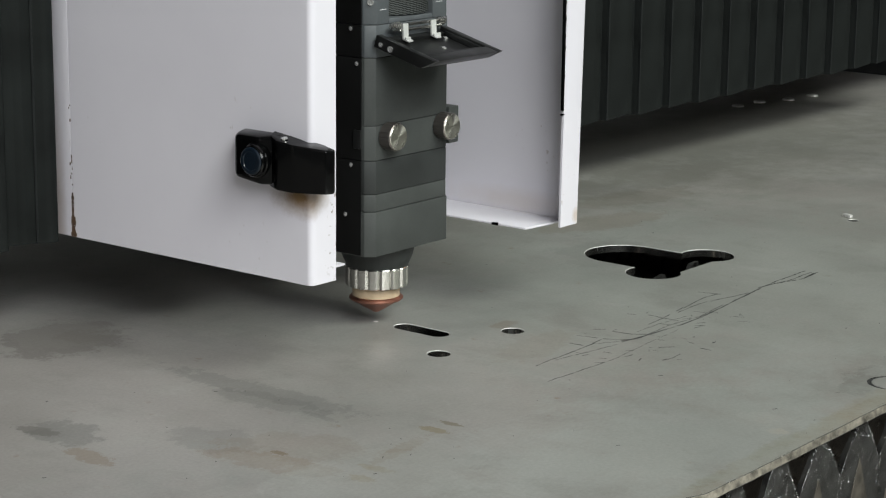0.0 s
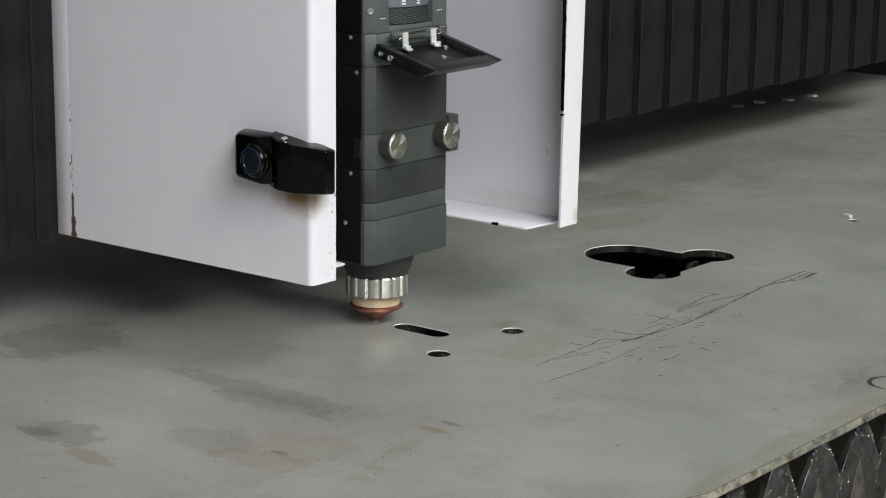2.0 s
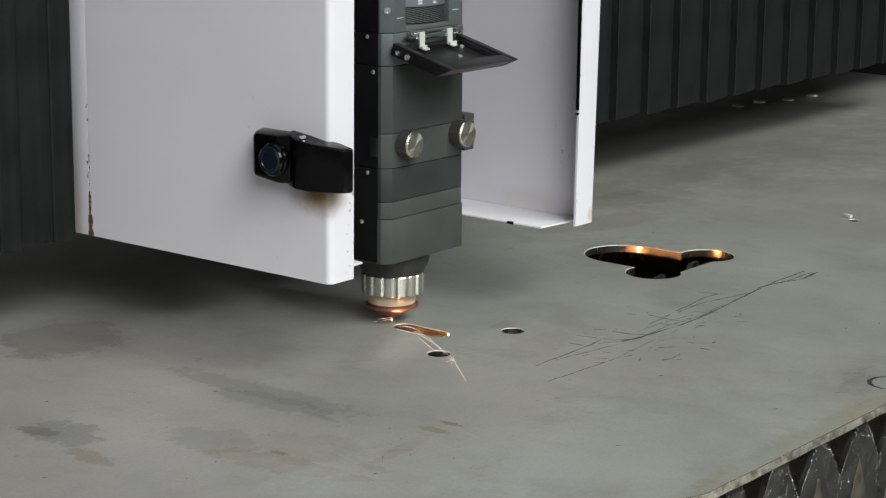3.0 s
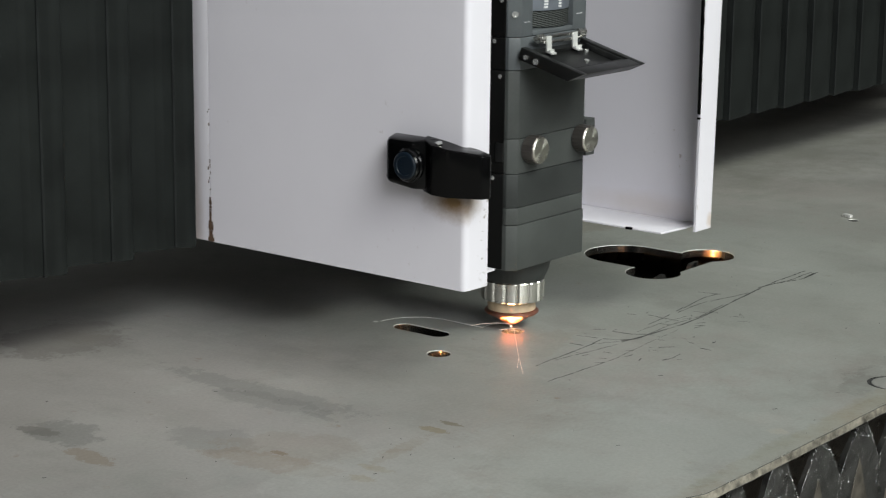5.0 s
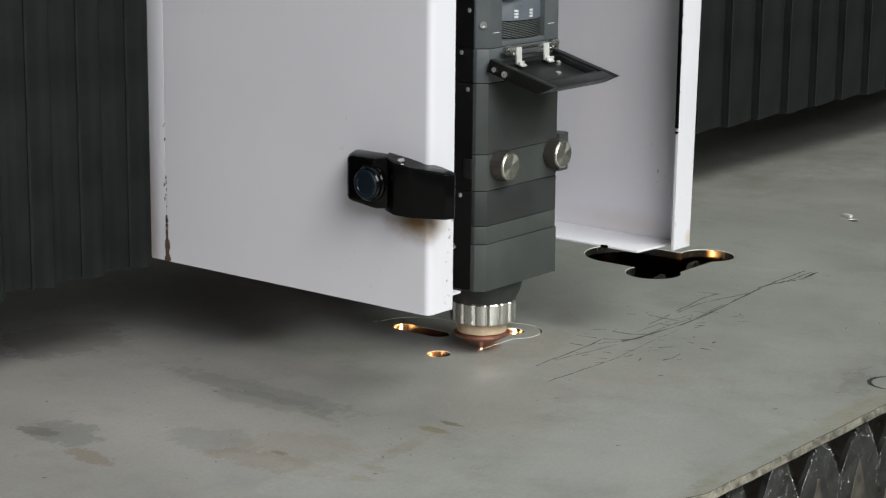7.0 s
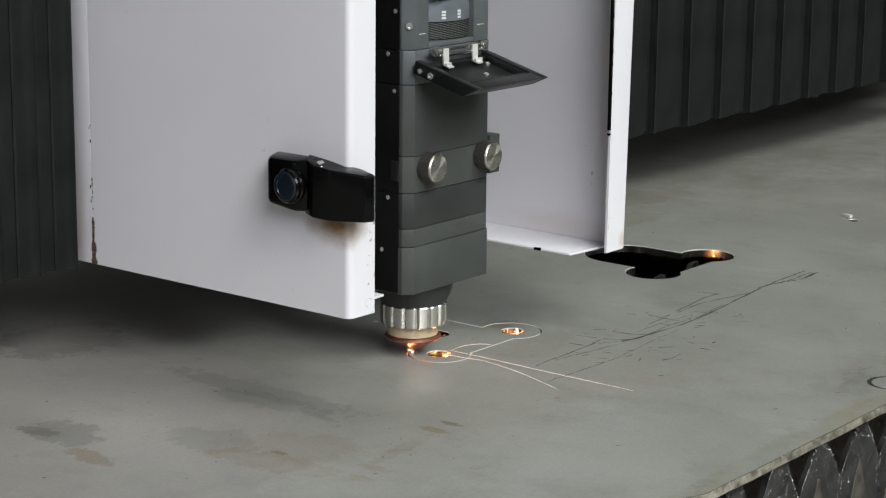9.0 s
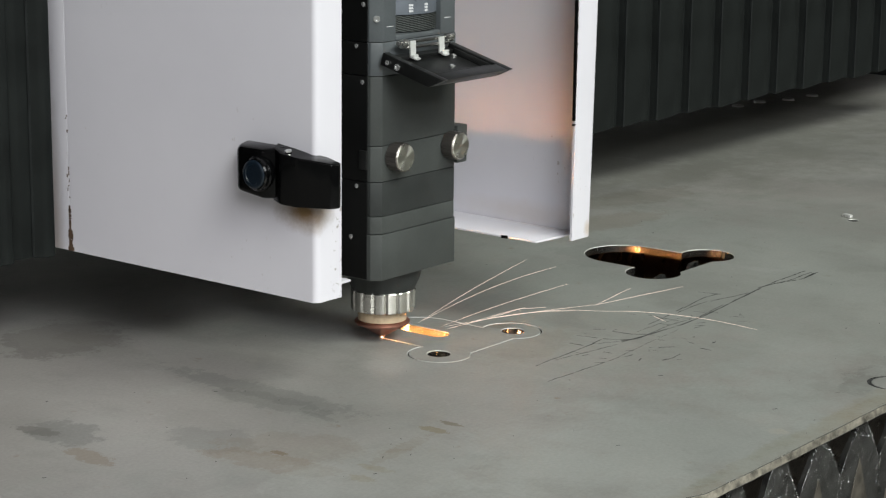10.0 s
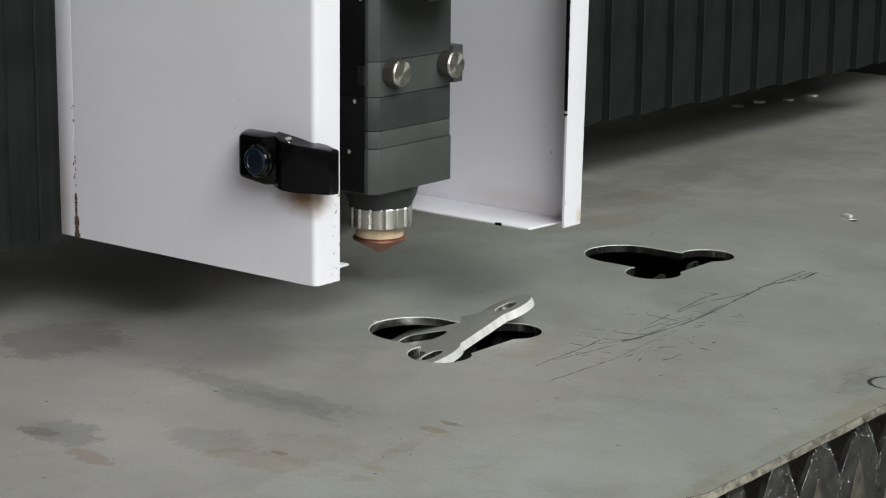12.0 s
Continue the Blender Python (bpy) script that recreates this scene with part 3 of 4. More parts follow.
part("nozzle", lathe([(1.2, 1.3), (2.0, 1.35), (13.0, 8.2), (14.8, 8.8), (15.6, 9.6), (15.6, 10.5), (14.8, 11.1), (11.5, 11.3)], (AX, AY, 0)), COPPER, head, "copper cutting nozzle")

# ---- black clamp on the cover ----
clamp = thing("cover_latch", (LEFT_X, 20, 104), "glossy black plastic latch with a blue button on the white cover", "latch")
case_b = prism([(-111, 47), (-119.5, 45.5), (-123, 42.5), (-123, 26), (-117, 17), (-111, 17)], 105.6, 130.2, bevel=2.6, segments=4)
for v in case_b.verts:  # its top rises towards the wall, its foot slopes down
    if v.co.z > 118:
        v.co.z += (v.co.x + 123) * 0.16
    elif v.co.x < -115:
        v.co.z += 0.12 * max(0.0, v.co.y - 26)
case = part("latch_case", case_b, BLACK_PLASTIC, clamp)
arm_side = [(-111.2, 26), (-118, 23), (-121.5, 15), (-119.5, 6), (-114.5, -12.0), (-110.5, -14.4), (-107.4, -12.5), (-106.0, -4), (-107, 0.2), (-111.2, 6)]
arm = prism(arm_side, 104.4, 131.0, bevel=1.0, segments=3)
for v in arm.verts:
    u = max(-16.0, min(22.0, v.co.y))
    v.co.z += (u - 14) * 0.17 if v.co.z > 118 else -0.8 * math.sin(max(0.0, (u + 16) / 38) * math.pi)
    if v.co.z > 118:  # a sloping shoulder along the top
        v.co.z -= max(0.0, -114 - v.co.x) * 0.25
part("latch_arm", arm, BLACK_PLASTIC, clamp)
part("button_collar", lathe([(9.0, 0), (9.0, 1.6), (8.4, 2.2), (8.2, 3.8), (7.6, 4.6), (7.2, 4.6)], (-122.2, 27.6, 118.4), (-1, 0, 0), 48), BLACK_PLASTIC, case)
part("button", lathe([(7.2, 3.6), (7.2, 4.8), (6.6, 5.3), (5.0, 5.4), (4.8, 5.0), (1, 5.0)], (-122.2, 27.6, 118.4), (-1, 0, 0), 48), BLUE, case, "dark blue round button")
part("latch_screw", lathe([(1.8, 0), (1.7, 0.7), (1, 0.9)], (-117, 13.5, 130.2), (-0.25, 0, 1), 20), CHROME, clamp, "small bright screw")

# rust in the cover's seam, chipped paint and a strip of painted shade along its edges
rng = random.Random(5)
seam = bmesh.new()
for k in range(64):
    z = 54 + 76 * (k / 64) ** 1.25
    w = (1.9 - (z - 54) * 0.05 if z < 78 else 0.35) * rng.uniform(0.4, 1.0)
    y = 181.5 + (rng.gauss(0, 1.0) if z > 78 else 0)
    if z < 78 or rng.random() < 0.5:
        box(LEFT_X - 0.08 - 0.2 * rng.random(), LEFT_X + 0.6, y - w * 1.6, y + w * 0.9, z, z + rng.uniform(0.7, 2.2), 0, bm=seam)
tagged(part("seam_rust", seam, RUST_STAIN, cover, "brown rust along the seam", smooth=False), kind="stuff")
chips = bmesh.new()
for z, h in ((182, 4), (172, 5), (163, 3), (156, 3), (140, 2.5), (118, 1.2)):
    prism([(99.75, z), (101.0, z + 0.5), (101.6, z + h * 0.5), (100.8, z + h), (99.75, z + h)], -6.12, -4.4, "y", bm=chips)
# black strip painted for the shade in the flange's inner corner
box(99.8, 100.9, -6.1, -4.4, 121, 215, 0, bm=chips)
prism([(80.4, 30), (82.0, 28), (82.2, 26), (80.4, 25)], 51.5, 53.0, bm=chips)
tagged(part("chips_and_edge_shade", chips, BLACK_PLASTIC, cover, "dark chips in the white paint and a black strip of painted shade", smooth=False), kind="stuff")

# ---- bellows of the gantry ----
def bellows(label, side, count):
    ob = thing("gantry_bellows", (0, 190, 55), label, "bellows")
    leaves = []
    for k in range(count):
        s = side
        if s < 0:  # a rounded fold, then a slack field
            pts = [(0, 1), (0, -4.4), (-1.5, -7.6), (-4.0, -9.6), (-7.5, -10.0), (-10.5, -8.4), (-13.0, -5.4), (-15.5, -4.2), (-22, -4.6), (-27, -2.6), (-40, 0.6), (-58, 1.2), (-58, 2.4), (-3, 2.2)]
        else:  # a flat field with a deep groove before the next
            pts = [(0, 4), (0, 1.5), (3.4, 1.0), (4.0, -4.6), (5.0, -5.4), (9, -5.6), (30, -5.0), (38.5, -4.4), (39.4, -3.4), (39.6, 4)]
        b = prism([(x, y + 192) for x, y in pts], 53.0 + (k * 37 % 5 - 2) * 0.35, 420, bevel=0.4, segments=1)
        for v in b.verts:
            if v.co.z < 60:
                v.co.z += min(1.8, abs(v.co.x) * 0.045)
        leaf = part("bellows_leaf", b, FABRIC, ob)
        # added piping, a touch paler than the fabric, sets off each fold
        piping_x = -14.6 if s < 0 else 4.6
        piping = prism([(piping_x - 0.7, 186.4 - 0.2 * s), (piping_x + 0.7, 186.4 - 0.2 * s), (piping_x + 0.7, 189.5), (piping_x - 0.7, 189.5)], 53.5, 420, bevel=0.3, segments=1)
        part("edge_piping", piping, FABRIC_EDGE, leaf, "slightly paler strip along the fold")
        leaves.append(leaf)
    return ob, leaves


bellows_l, leaves_l = bellows("black fabric bellows covering the gantry beam", -1, 8)
bellows_r, leaves_r = bellows("black fabric bellows covering the gantry beam", 1, 19)

beam = thing("gantry_beam", (0, 200, 75), "dark steel gantry beam behind the bellows", "gantry beam")
part("beam_body", box(-1250, 1250, 215, 480, 75, 520, 4), DARK, beam)

# ---- bed: serrated slats, tray and frame ----


def slat(y, phase):
    ob = thing("bed_slat", (0, y, -60), "serrated burnt steel support slat under the plate", "slat", "slats of the bed")
    rng = random.Random(int(y * 7))
    pts = [(-700, -150), (1140, -150)]
    step = 41.6
    k = math.floor((1120 - phase) / step)
    patches = []
    while phase + k * step > -700:
        c = phase + k * step
        w = rng.uniform(3.5, 6.5)
        h = rng.uniform(0, 2.5)
        foot = rng.uniform(-30, -27)
        pts += [(c + 20.6, foot), (c + 14 + rng.uniform(-1, 1), -20 + rng.uniform(-2, 2)), (c + w + 2.5, -THICK - 3.5 - h), (c + w, -THICK - 0.2 - h), (c - w, -THICK - 0.2 - h - rng.uniform(0, 1)), (c - w - 3, -THICK - 5 - h), (c - 14 + rng.uniform(-1.5, 1), -19 + rng.uniform(-2, 2))]
        # a paler brown-grey triangle below each tooth of the front slat
        if n_slat == 0 and -120 < c < 120:
            patches.append(prism([(c - 2 + rng.uniform(-2, 2), -24), (c + 14, -60), (c - 16, -60)], y - 1.9, y - 1.4, "y", bevel=0.15))
        k -= 1
    pts += [(-700, -56)]
    part("slat_blade", prism(pts, y - 1.5, y + 1.5, "y"), SLAT, ob, smooth=False)
    for b in patches:
        part("paler_patch", b, PALER_SLAT, ob, "paler triangular patch below a tooth", smooth=False)
    return ob


for n_slat in range(0, 9):
    slat(-238 + 84.4 * n_slat, 37.0 if n_slat == 0 else 35.1 if n_slat == 3 else 35.1 - 13 * (n_slat % 3))

frame_ob = thing("machine_bed", (0, 0, -400), "dark painted steel bed of the cutting machine", "machine bed")
part("tray", box(-1300, 1400, -330, 1000, -260, -250), TRAY, frame_ob, "dusty rusted tray")
part("end_wall", box(1300, 1340, -330, 1000, -250, 120), DARK, frame_ob)
part("rear_wall", box(-1300, 1300, 960, 1000, -250, 60), DARK, frame_ob)
part("stand", box(-1250, 1350, -300, 950, -740, -260), DARK, frame_ob)

beads = bmesh.new()
rng = random.Random(11)
for k in range(3600):
    c = 37.0 - 41.6 * rng.randrange(-2, 6)
    z = -5 - 40 * rng.random() ** 1.25
    half = 5 + 15 * min(1.0, (-z - 5) / 22)
    edge = rng.random() < 0.4
    x = c + (rng.choice((-1, 1)) * half * rng.uniform(0.93, 1.0) if edge else rng.uniform(-half, half))
    r = 0.07 + 0.22 * rng.random() ** 3 * (2.0 if rng.random() < 0.06 else 1)
    stretch = rng.uniform(0.7, 1.6)
    tip, foot = beads.verts.new((x, -239.5, z + r * stretch)), beads.verts.new((x, -239.5, z - r * stretch))
    ring = [beads.verts.new((x + r * math.cos(a), -239.5 + 0.7 * r * math.sin(a), z)) for a in (0, 1.05, 2.09, 3.14, 4.19, 5.24)]
    for q in range(6):
        beads.faces.new((ring[q], ring[(q + 1) % 6], tip))
        beads.faces.new((ring[(q + 1) % 6], ring[q], foot))
tagged(part("slag_beads", beads, SLAG, None, "bright slag beads stuck to the slat"), "bright slag beads stuck to the burnt slat", "slag", kind="stuff")


def ribbon(bm, points, w, z=0.05, rng=random.Random(3)):
    """A scratch: a thin raised burr that wanders along a line, broken here and there."""
    for (x0, y0), (x1, y1) in zip(points, points[1:]):
        n = max(2, int(math.hypot(x1 - x0, y1 - y0) / 3))
        drift = 0.0
        for k in range(n):
            p, q = Vector((x0 + (x1 - x0) * k / n, y0 + (y1 - y0) * k / n)), Vector((x0 + (x1 - x0) * (k + 1.1) / n, y0 + (y1 - y0) * (k + 1.1) / n))
            step = rng.gauss(0, 0.16)
            p.y += drift
            q.y += drift + step
            drift = (drift + step) * 0.93
            if rng.random() < 0.05:
                continue
            d = (q - p).normalized()
            o = Vector((-d.y, d.x)) * w * rng.uniform(0.35, 1.15)
            vs = [bm.verts.new((c.x, c.y, h)) for h in (0.0, z) for c in (p - o, q - o, q + o, p + o)]
            for f in ((4, 5, 6, 7), (0, 1, 5, 4), (1, 2, 6, 5), (2, 3, 7, 6), (3, 0, 4, 7)):
                bm.faces.new([vs[i] for i in f])


scratch = bmesh.new()
ribbon(scratch, [(-2, -64), (27, -63), (56, -61), (66, -60)], 0.3)
ribbon(scratch, [(56, -63), (70, -70), (84, -75)], 0.3)
ribbon(scratch, [(-25, -86), (18, -88), (41, -88)], 0.24)
ribbon(scratch, [(41, -88), (80, -84), (112, -82)], 0.1)
ribbon(scratch, [(14, -65), (37, -69), (63, -73)], 0.24)
ribbon(scratch, [(69, -72), (94, -75), (120, -77), (144, -77), (193, -71), (236, -66)], 0.5)
ribbon(scratch, [(236, -66), (255, -65), (292, -64)], 0.45)
ribbon(scratch, [(82, -75), (116, -72), (148, -75), (180, -71)], 0.28)
ribbon(scratch, [(94, -66), (116, -66), (142, -69)], 0.2)
ribbon(scratch, [(112, -62), (127, -61), (158, -57), (187, -53), (202, -54)], 0.38)
ribbon(scratch, [(147, -60), (177, -59), (204, -65), (219, -68)], 0.3)
ribbon(scratch, [(232, -65), (261, -70), (292, -70)], 0.4)
ribbon(scratch, [(250, -68), (272, -75), (290, -72)], 0.42)
ribbon(scratch, [(276, -74), (294, -73)], 0.75)
ribbon(scratch, [(130, -50), (130, -71)], 0.3)
ribbon(scratch, [(85, -55), (87, -67), (94, -75)], 0.4)
ribbon(scratch, [(64, -44), (70, -66), (80, -76)], 0.26)
ribbon(scratch, [(198, -42), (202, -56)], 0.28)
for x, y, dx, dy, w in ((48, -51, 1, -8, 0.4), (124, -39, 2, -5, 0.3), (87, -113, 0, -6, 0.4), (73, -94, 7, -6, 0.4), (52, -110, 8, -2, 0.4), (60, -112, 9, 1, 0.3), (85, -82, 3, -6, 0.4), (82, -44, 4, -5, 0.3), (55, -84, 3, -3, 0.5), (101, -112, 4, 0, 0.4)):
    ribbon(scratch, [(x, y), (x + dx, y + dy)], w)
rng = random.Random(21)
for k in range(36):
    x, y = rng.uniform(20, 170), -82 + rng.gauss(0, 16)
    a, l = rng.choice((-1.5, -1.2, -0.7, 0.1)) + rng.gauss(0, 0.2), rng.uniform(1.5, 7)
    ribbon(scratch, [(x, y), (x + l * math.cos(a), y + l * math.sin(a))], rng.uniform(0.15, 0.35))
for k in range(130):
    x, y = rng.uniform(-340, 420), rng.uniform(-240, 110)
    if y > -34 and (-45 < x < 80 or 195 < x < 320):
        continue
    l = 0.6 + 3.0 * rng.random() ** 3
    ribbon(scratch, [(x, y), (x + rng.uniform(0.3, 1) * l, y + rng.uniform(-0.6, 0.6) * l)], rng.uniform(0.15, 0.45))
tagged(part("scratch", scratch, SCRATCH, plate, "dark scratches and nicks", smooth=False), kind="stuff")

part("pierce_mark", lathe([(1.6, 0), (1.3, 0.25), (0.5, 0.3)], (12.9, 62.3, 0.0), n=12), PALE_CUT, plate, "small bright pierce mark")

# a round blank that still sits in its hole near the plate's edge
blank = thing("round_blank", (93.9, -226.7, -THICK), "round steel blank still sitting in its cut hole", "blank")
part("disc", lathe([(10.6, -THICK), (10.8, -0.2), (10.5, 0.15), (9.0, 0.4)], (93.9, -226.7, 0.0), n=56), PLATE, blank)
part("burnt_rim", lathe([(10.9, -0.6), (12.9, -0.6), (12.95, -0.3), (10.95, -0.3)], (93.9, -226.7, 0.0), n=56), SCRATCH, blank, "burnt black rim")
chip = thing("metal_chip", (462, -5, 0), "small pale metal chip lying beside a pierced hole", "metal chip")
part("sliver", prism([(459.0, -8.5), (462.5, -9.0), (465.5, -2.0), (461.5, -1.0)], 0.05, 2.4, bevel=0.5), PALE_CUT, chip)
# pale discs put in for small bright spots far back
for x, y in ((857, 322), (893, 319), (926, 306), (965, 301)):
    bit = thing("pale_disc", (x, y, 0), "small pale metal disc standing in for a bright spot", "offcut", "offcuts on the plate")
    part("disc_body", lathe([(5.6, 0), (6.0, 0.4), (5.6, 1.6), (4.2, 2.0)], (x, y, 0.05), n=16), PALE_CUT, bit)


# ---- cutting: slivers of the kerf, the jet, the sparks ----
def kerf_slivers():
    outer, inner, wide = offset_loop(OUTLINE, KERF), offset_loop(OUTLINE, -KERF), swollen(offset_loop(OUTLINE, KERF), LIP)
    out = []
    for k in range(len(OUTLINE)):
        j = (k + 1) % len(OUTLINE)
        b = prism([inner[k], inner[j], outer[j], outer[k]], -THICK, 0)
        for v in b.verts:  # widened at the top to fill the melted rim
            if v.co.z > -1:
                q = min((0, 1, 2, 3), key=lambda i: (v.co.xy - Vector((inner[k], inner[j], outer[j], outer[k])[i])).length)
                v.co.x, v.co.y = (inner[k], inner[j], wide[j], wide[k])[q]
        out.append(part("kerf_sliver", b, PLATE, plate, smooth=False))
    return out


slivers = kerf_slivers()
jet = thing("cutting_jet", (AX, AY, 1.6), "white-hot jet of molten metal under the nozzle", "jet")
part("glow", lathe([(0.5, -50), (8.0, -45), (5.0, -24), (1.2, -9)], (AX, AY, 0), n=16), JET, jet)
part("flame", lathe([(0.3, -9), (0.5, -0.5), (0.6, 0.3), (0.4, 1.2), (0.2, 1.6)], (AX, AY, 0), n=12), FLAME, jet, "bright flame at the nozzle")

# seconds, start, end and bow of each spark's streak: out of the slot, out of the small holes, on the last lobe
FIRST_SPARKS = [
    (2.7, (18, 14, 2), (75, -60, 6), 7), (2.7, (18, 13, 2), (50, -40, 2), 4), (2.9, (18, 13, 2), (84, -66, 20), 4),
    (3.0, (8, 41, 2), (10, 26, 1), 1), (3.0, (5, 40, 1), (4, 22, 1), 0), (3.0, (8, 30, 1), (-22, -22, 1), 1), (3.0, (9, 29, 1), (-20, -16, 1), 2), (3.0, (0, 20, 1), (-16, -4, 1), 0), (3.0, (-22, -22, 1), (-51, -54, 1), 0), (3.0, (-30, -24, 1), (-22, -25, 1), 0), (3.0, (-33, -30, 1), (-18, -20, 1), 0), (3.0, (-23, -19, 1), (-27, -29, 1), 0), (3.0, (1, 50, 6), (6, 44, 7), 0),
    (3.2, (8, 41, 2), (-27, 33, 1), 2), (3.2, (10, 39, 2), (-25, -5, 1), 1), (3.2, (-24, -18, 1), (-62, -65, 1), 1), (3.2, (-62, -65, 1), (-105, -103, 1), 1), (3.2, (-29, -26, 1), (-82, -75, 1), 1), (3.2, (6, 39, 1), (16, 31, 2), 0),
    (3.7, (30, 10, 2), (90, -60, 8), 6), (4.3, (40, -4, 2), (-10, 60, 6), 4)]
HOLE_SPARKS = [
    (4.8, (18, 26, 2), (-60, 125, 8), 3), (5.5, (44, -13, 2), (-119, 192, 5), 1), (5.5, (-119, 192, 5), (-146, 226, 2), 0),
    (5.0, (49, -11, 1), (5, -47, 1), 0), (5.0, (5, -47, 1), (-22, -70, 1), 0), (5.0, (33, 8, 3), (48, -10, 4), 1), (5.0, (43, -5, 1), (49, -19, 1), 0), (5.0, (1, -50, 1), (-15, -61, 1), 0),
    (5.5, (-119, 192, 5), (-143, 222, 0.6), 0), (5.5, (-119, 192, 5), (-146, 226, 4), 0), (5.5, (39, -7, 4), (-8, 53, 10), 1), (5.5, (30, 8, 4), (2, 40, 6), 1), (5.5, (10, 30, 8), (24, 12, 7), 0), (6.0, (43, -12, 3), (22, 14, 21), 2),
    (6.0, (42, -11, 8), (36, -4, 19), 0), (6.0, (43, -11, 4), (27, 8, 19), 1), (6.0, (43, -11, 3), (18, 19, 19), 2), (7.7, (-12, -16, 1), (60, -110, 8), 5)]
LAST_SPARKS = [
    (8.3, (-14, -16, 1), (50, -90, 12), 4), (8.9, (-12, -14, 1), (70, -110, 7), 5), (9.8, (18, 13, 1), (80, -70, 18), 6),
    (9.0, (-19, -16, 1), (-15, -39, 1), 0), (9.0, (-15, -39, 1), (-33, -100, 1), 1), (9.0, (-13, -14, 2), (-10, -132, 1), 0), (9.0, (-13, -14, 2), (2, -33, 5), 2),
    (10.0, (15, 32, 4), (64, -29, 38), 3), (10.0, (16, 31, 5), (53, -16, 42), 1), (10.0, (24, 22, 2), (68, -35, 28), 1), (10.0, (25, 20, 2), (78, -48, 16), 1), (10.0, (78, -48, 16), (91, -63, 26), 0), (10.0, (78, -48, 16), (109, -86, 27), 0), (10.0, (34, 8, 5), (51, -13, 13), 0), (10.0, (51, -13, 13), (60, -25, 14), 0), (10.0, (51, -13, 13), (51, -14, 11), 0), (10.0, (26, 18, 1), (81, -50, 12), 4), (10.0, (81, -50, 12), (136, -120, 2), 3), (10.0, (24, 18, 1), (71, -38, 12), 3), (10.0, (38, 3, 6), (53, -16, 14), 0), (10.0, (98, -73, 10), (104, -79, 6), 0)]
FINAL_SPARKS = [
    (10.4, (60, -30, 14), (150, -140, 12), 3),
    (10.5, (17, 10, 1), (33, -28, 1), 0),
    (10.9, (24, 18, 1), (63, -28, 13), 0), (10.9, (21, 16, 1), (68, -79, 1), 0), (10.9, (21, 16, 1), (46, -93, 1), 1), (10.9, (20, 14, 1), (30, -104, 1), 1), (10.9, (22, 9, 1), (-18, -62, 1), 1), (10.9, (24, 4, 1), (6, -83, 1), 1), (10.9, (22, 14, 1), (58, -86, 1), 0), (10.9, (26, -3, 1), (23, -54, 1), 0)]
SPARKS = FIRST_SPARKS + HOLE_SPARKS + LAST_SPARKS + FINAL_SPARKS


def spark(start, end, bow, thick=0.125):
    a, c = Vector(start), Vector(end)
    points = [a.lerp(c, u) + Vector((0, 0, 4 * bow * u * (1 - u))) + Vector((0.22, 0.18, 0)) * math.sin(9 * u + a.x) for u in (0, 0.25, 0.5, 0.75, 1)]
    ob = thing("spark_streak", points[0], "thin glowing streak of a flying spark", "spark", "sparks of the cut")
    pts = [Vector(p) for p in points]
    line = []
    for k in range(len(pts) - 1):
        a, b, c, d = pts[max(0, k - 1)], pts[k], pts[k + 1], pts[min(len(pts) - 1, k + 2)]
        for i in range(6):
            u = i / 6
            line.append(0.5 * ((2 * b) + (c - a) * u + (2 * a - 5 * b + 4 * c - d) * u * u + (3 * b - a - 3 * c + d) * u ** 3))
    line.append(pts[-1])
    b = bmesh.new()
    rings = []
    for k, p in enumerate(line):
        d = (line[min(k + 1, len(line) - 1)] - line[max(0, k - 1)]).normalized()
        side = d.orthogonal().normalized()
        other = d.cross(side)
        r = thick * (0.3 + 0.65 * math.sin(math.pi * (0.12 + 0.8 * k / len(line))))
        rings.append([b.verts.new(p + r * (side * math.cos(a) + other * math.sin(a))) for a in (0, 2.09, 4.19)])
    for lower, upper in zip(rings, rings[1:]):
        for k in range(3):
            b.faces.new((lower[k], lower[(k + 1) % 3], upper[(k + 1) % 3], upper[k]))
    part("streak", b, SPARK, ob)
    return ob


sparks = [(t, spark(a, b, bow)) for t, a, b, bow in SPARKS]
# short tongues of white-hot spatter that leap from the kerf past the nozzle
for t, x, y, dx, dy, dz in ((5.0, 55, -4, -3, -2, 3), (7.0, 5, -21, -2, -2, 3), (9.0, -25, 3, -3, -4, 6), (9.0, -25, 3, -6, -1, 3), (9.5, -13, 16, -4, -2, 4), (9.5, -13, 16, 1, -5, 3), (10.5, -4, 53, -3, -4, 6), (10.5, -4, 53, -4, 0, 4), (10.9, 9, 59, -5, 1, 5), (10.9, 9, 59, 2, -5, 4)):
    sparks.append((t, spark((x, y, 0.4), (x + dx, y + dy, dz), 0.4, 0.55)))

# ---- the hall ----


def slab(name, b, material, label):
    ob = part(name, b, material, None, label, smooth=False)
    return tagged(ob, label, name.split("_")[0], kind="structure")


slab("floor", box(-6000, 6000, -4400, 5200, -840, -740, 0), CONCRETE, "grey concrete workshop floor")
slab("ceiling", box(-6000, 6000, -4400, 5200, 5000, 5100, 0), WALL, "pale workshop ceiling")
slab("wall_east", box(6000, 6100, -4400, 5200, -740, 5000, 0), WALL, "pale painted workshop wall")
west = box(-6100, -6000, -4400, 5200, -740, 2500, 0)
box(-6100, -6000, -4400, 5200, 3900, 5000, 0, bm=west)
box(-6100, -6000, -4400, -600, 2500, 3900, 0, bm=west)
box(-6100, -6000, 1800, 5200, 2500, 3900, 0, bm=west)
slab("wall_west", west, WALL, "pale workshop wall with an opening for the fill light")
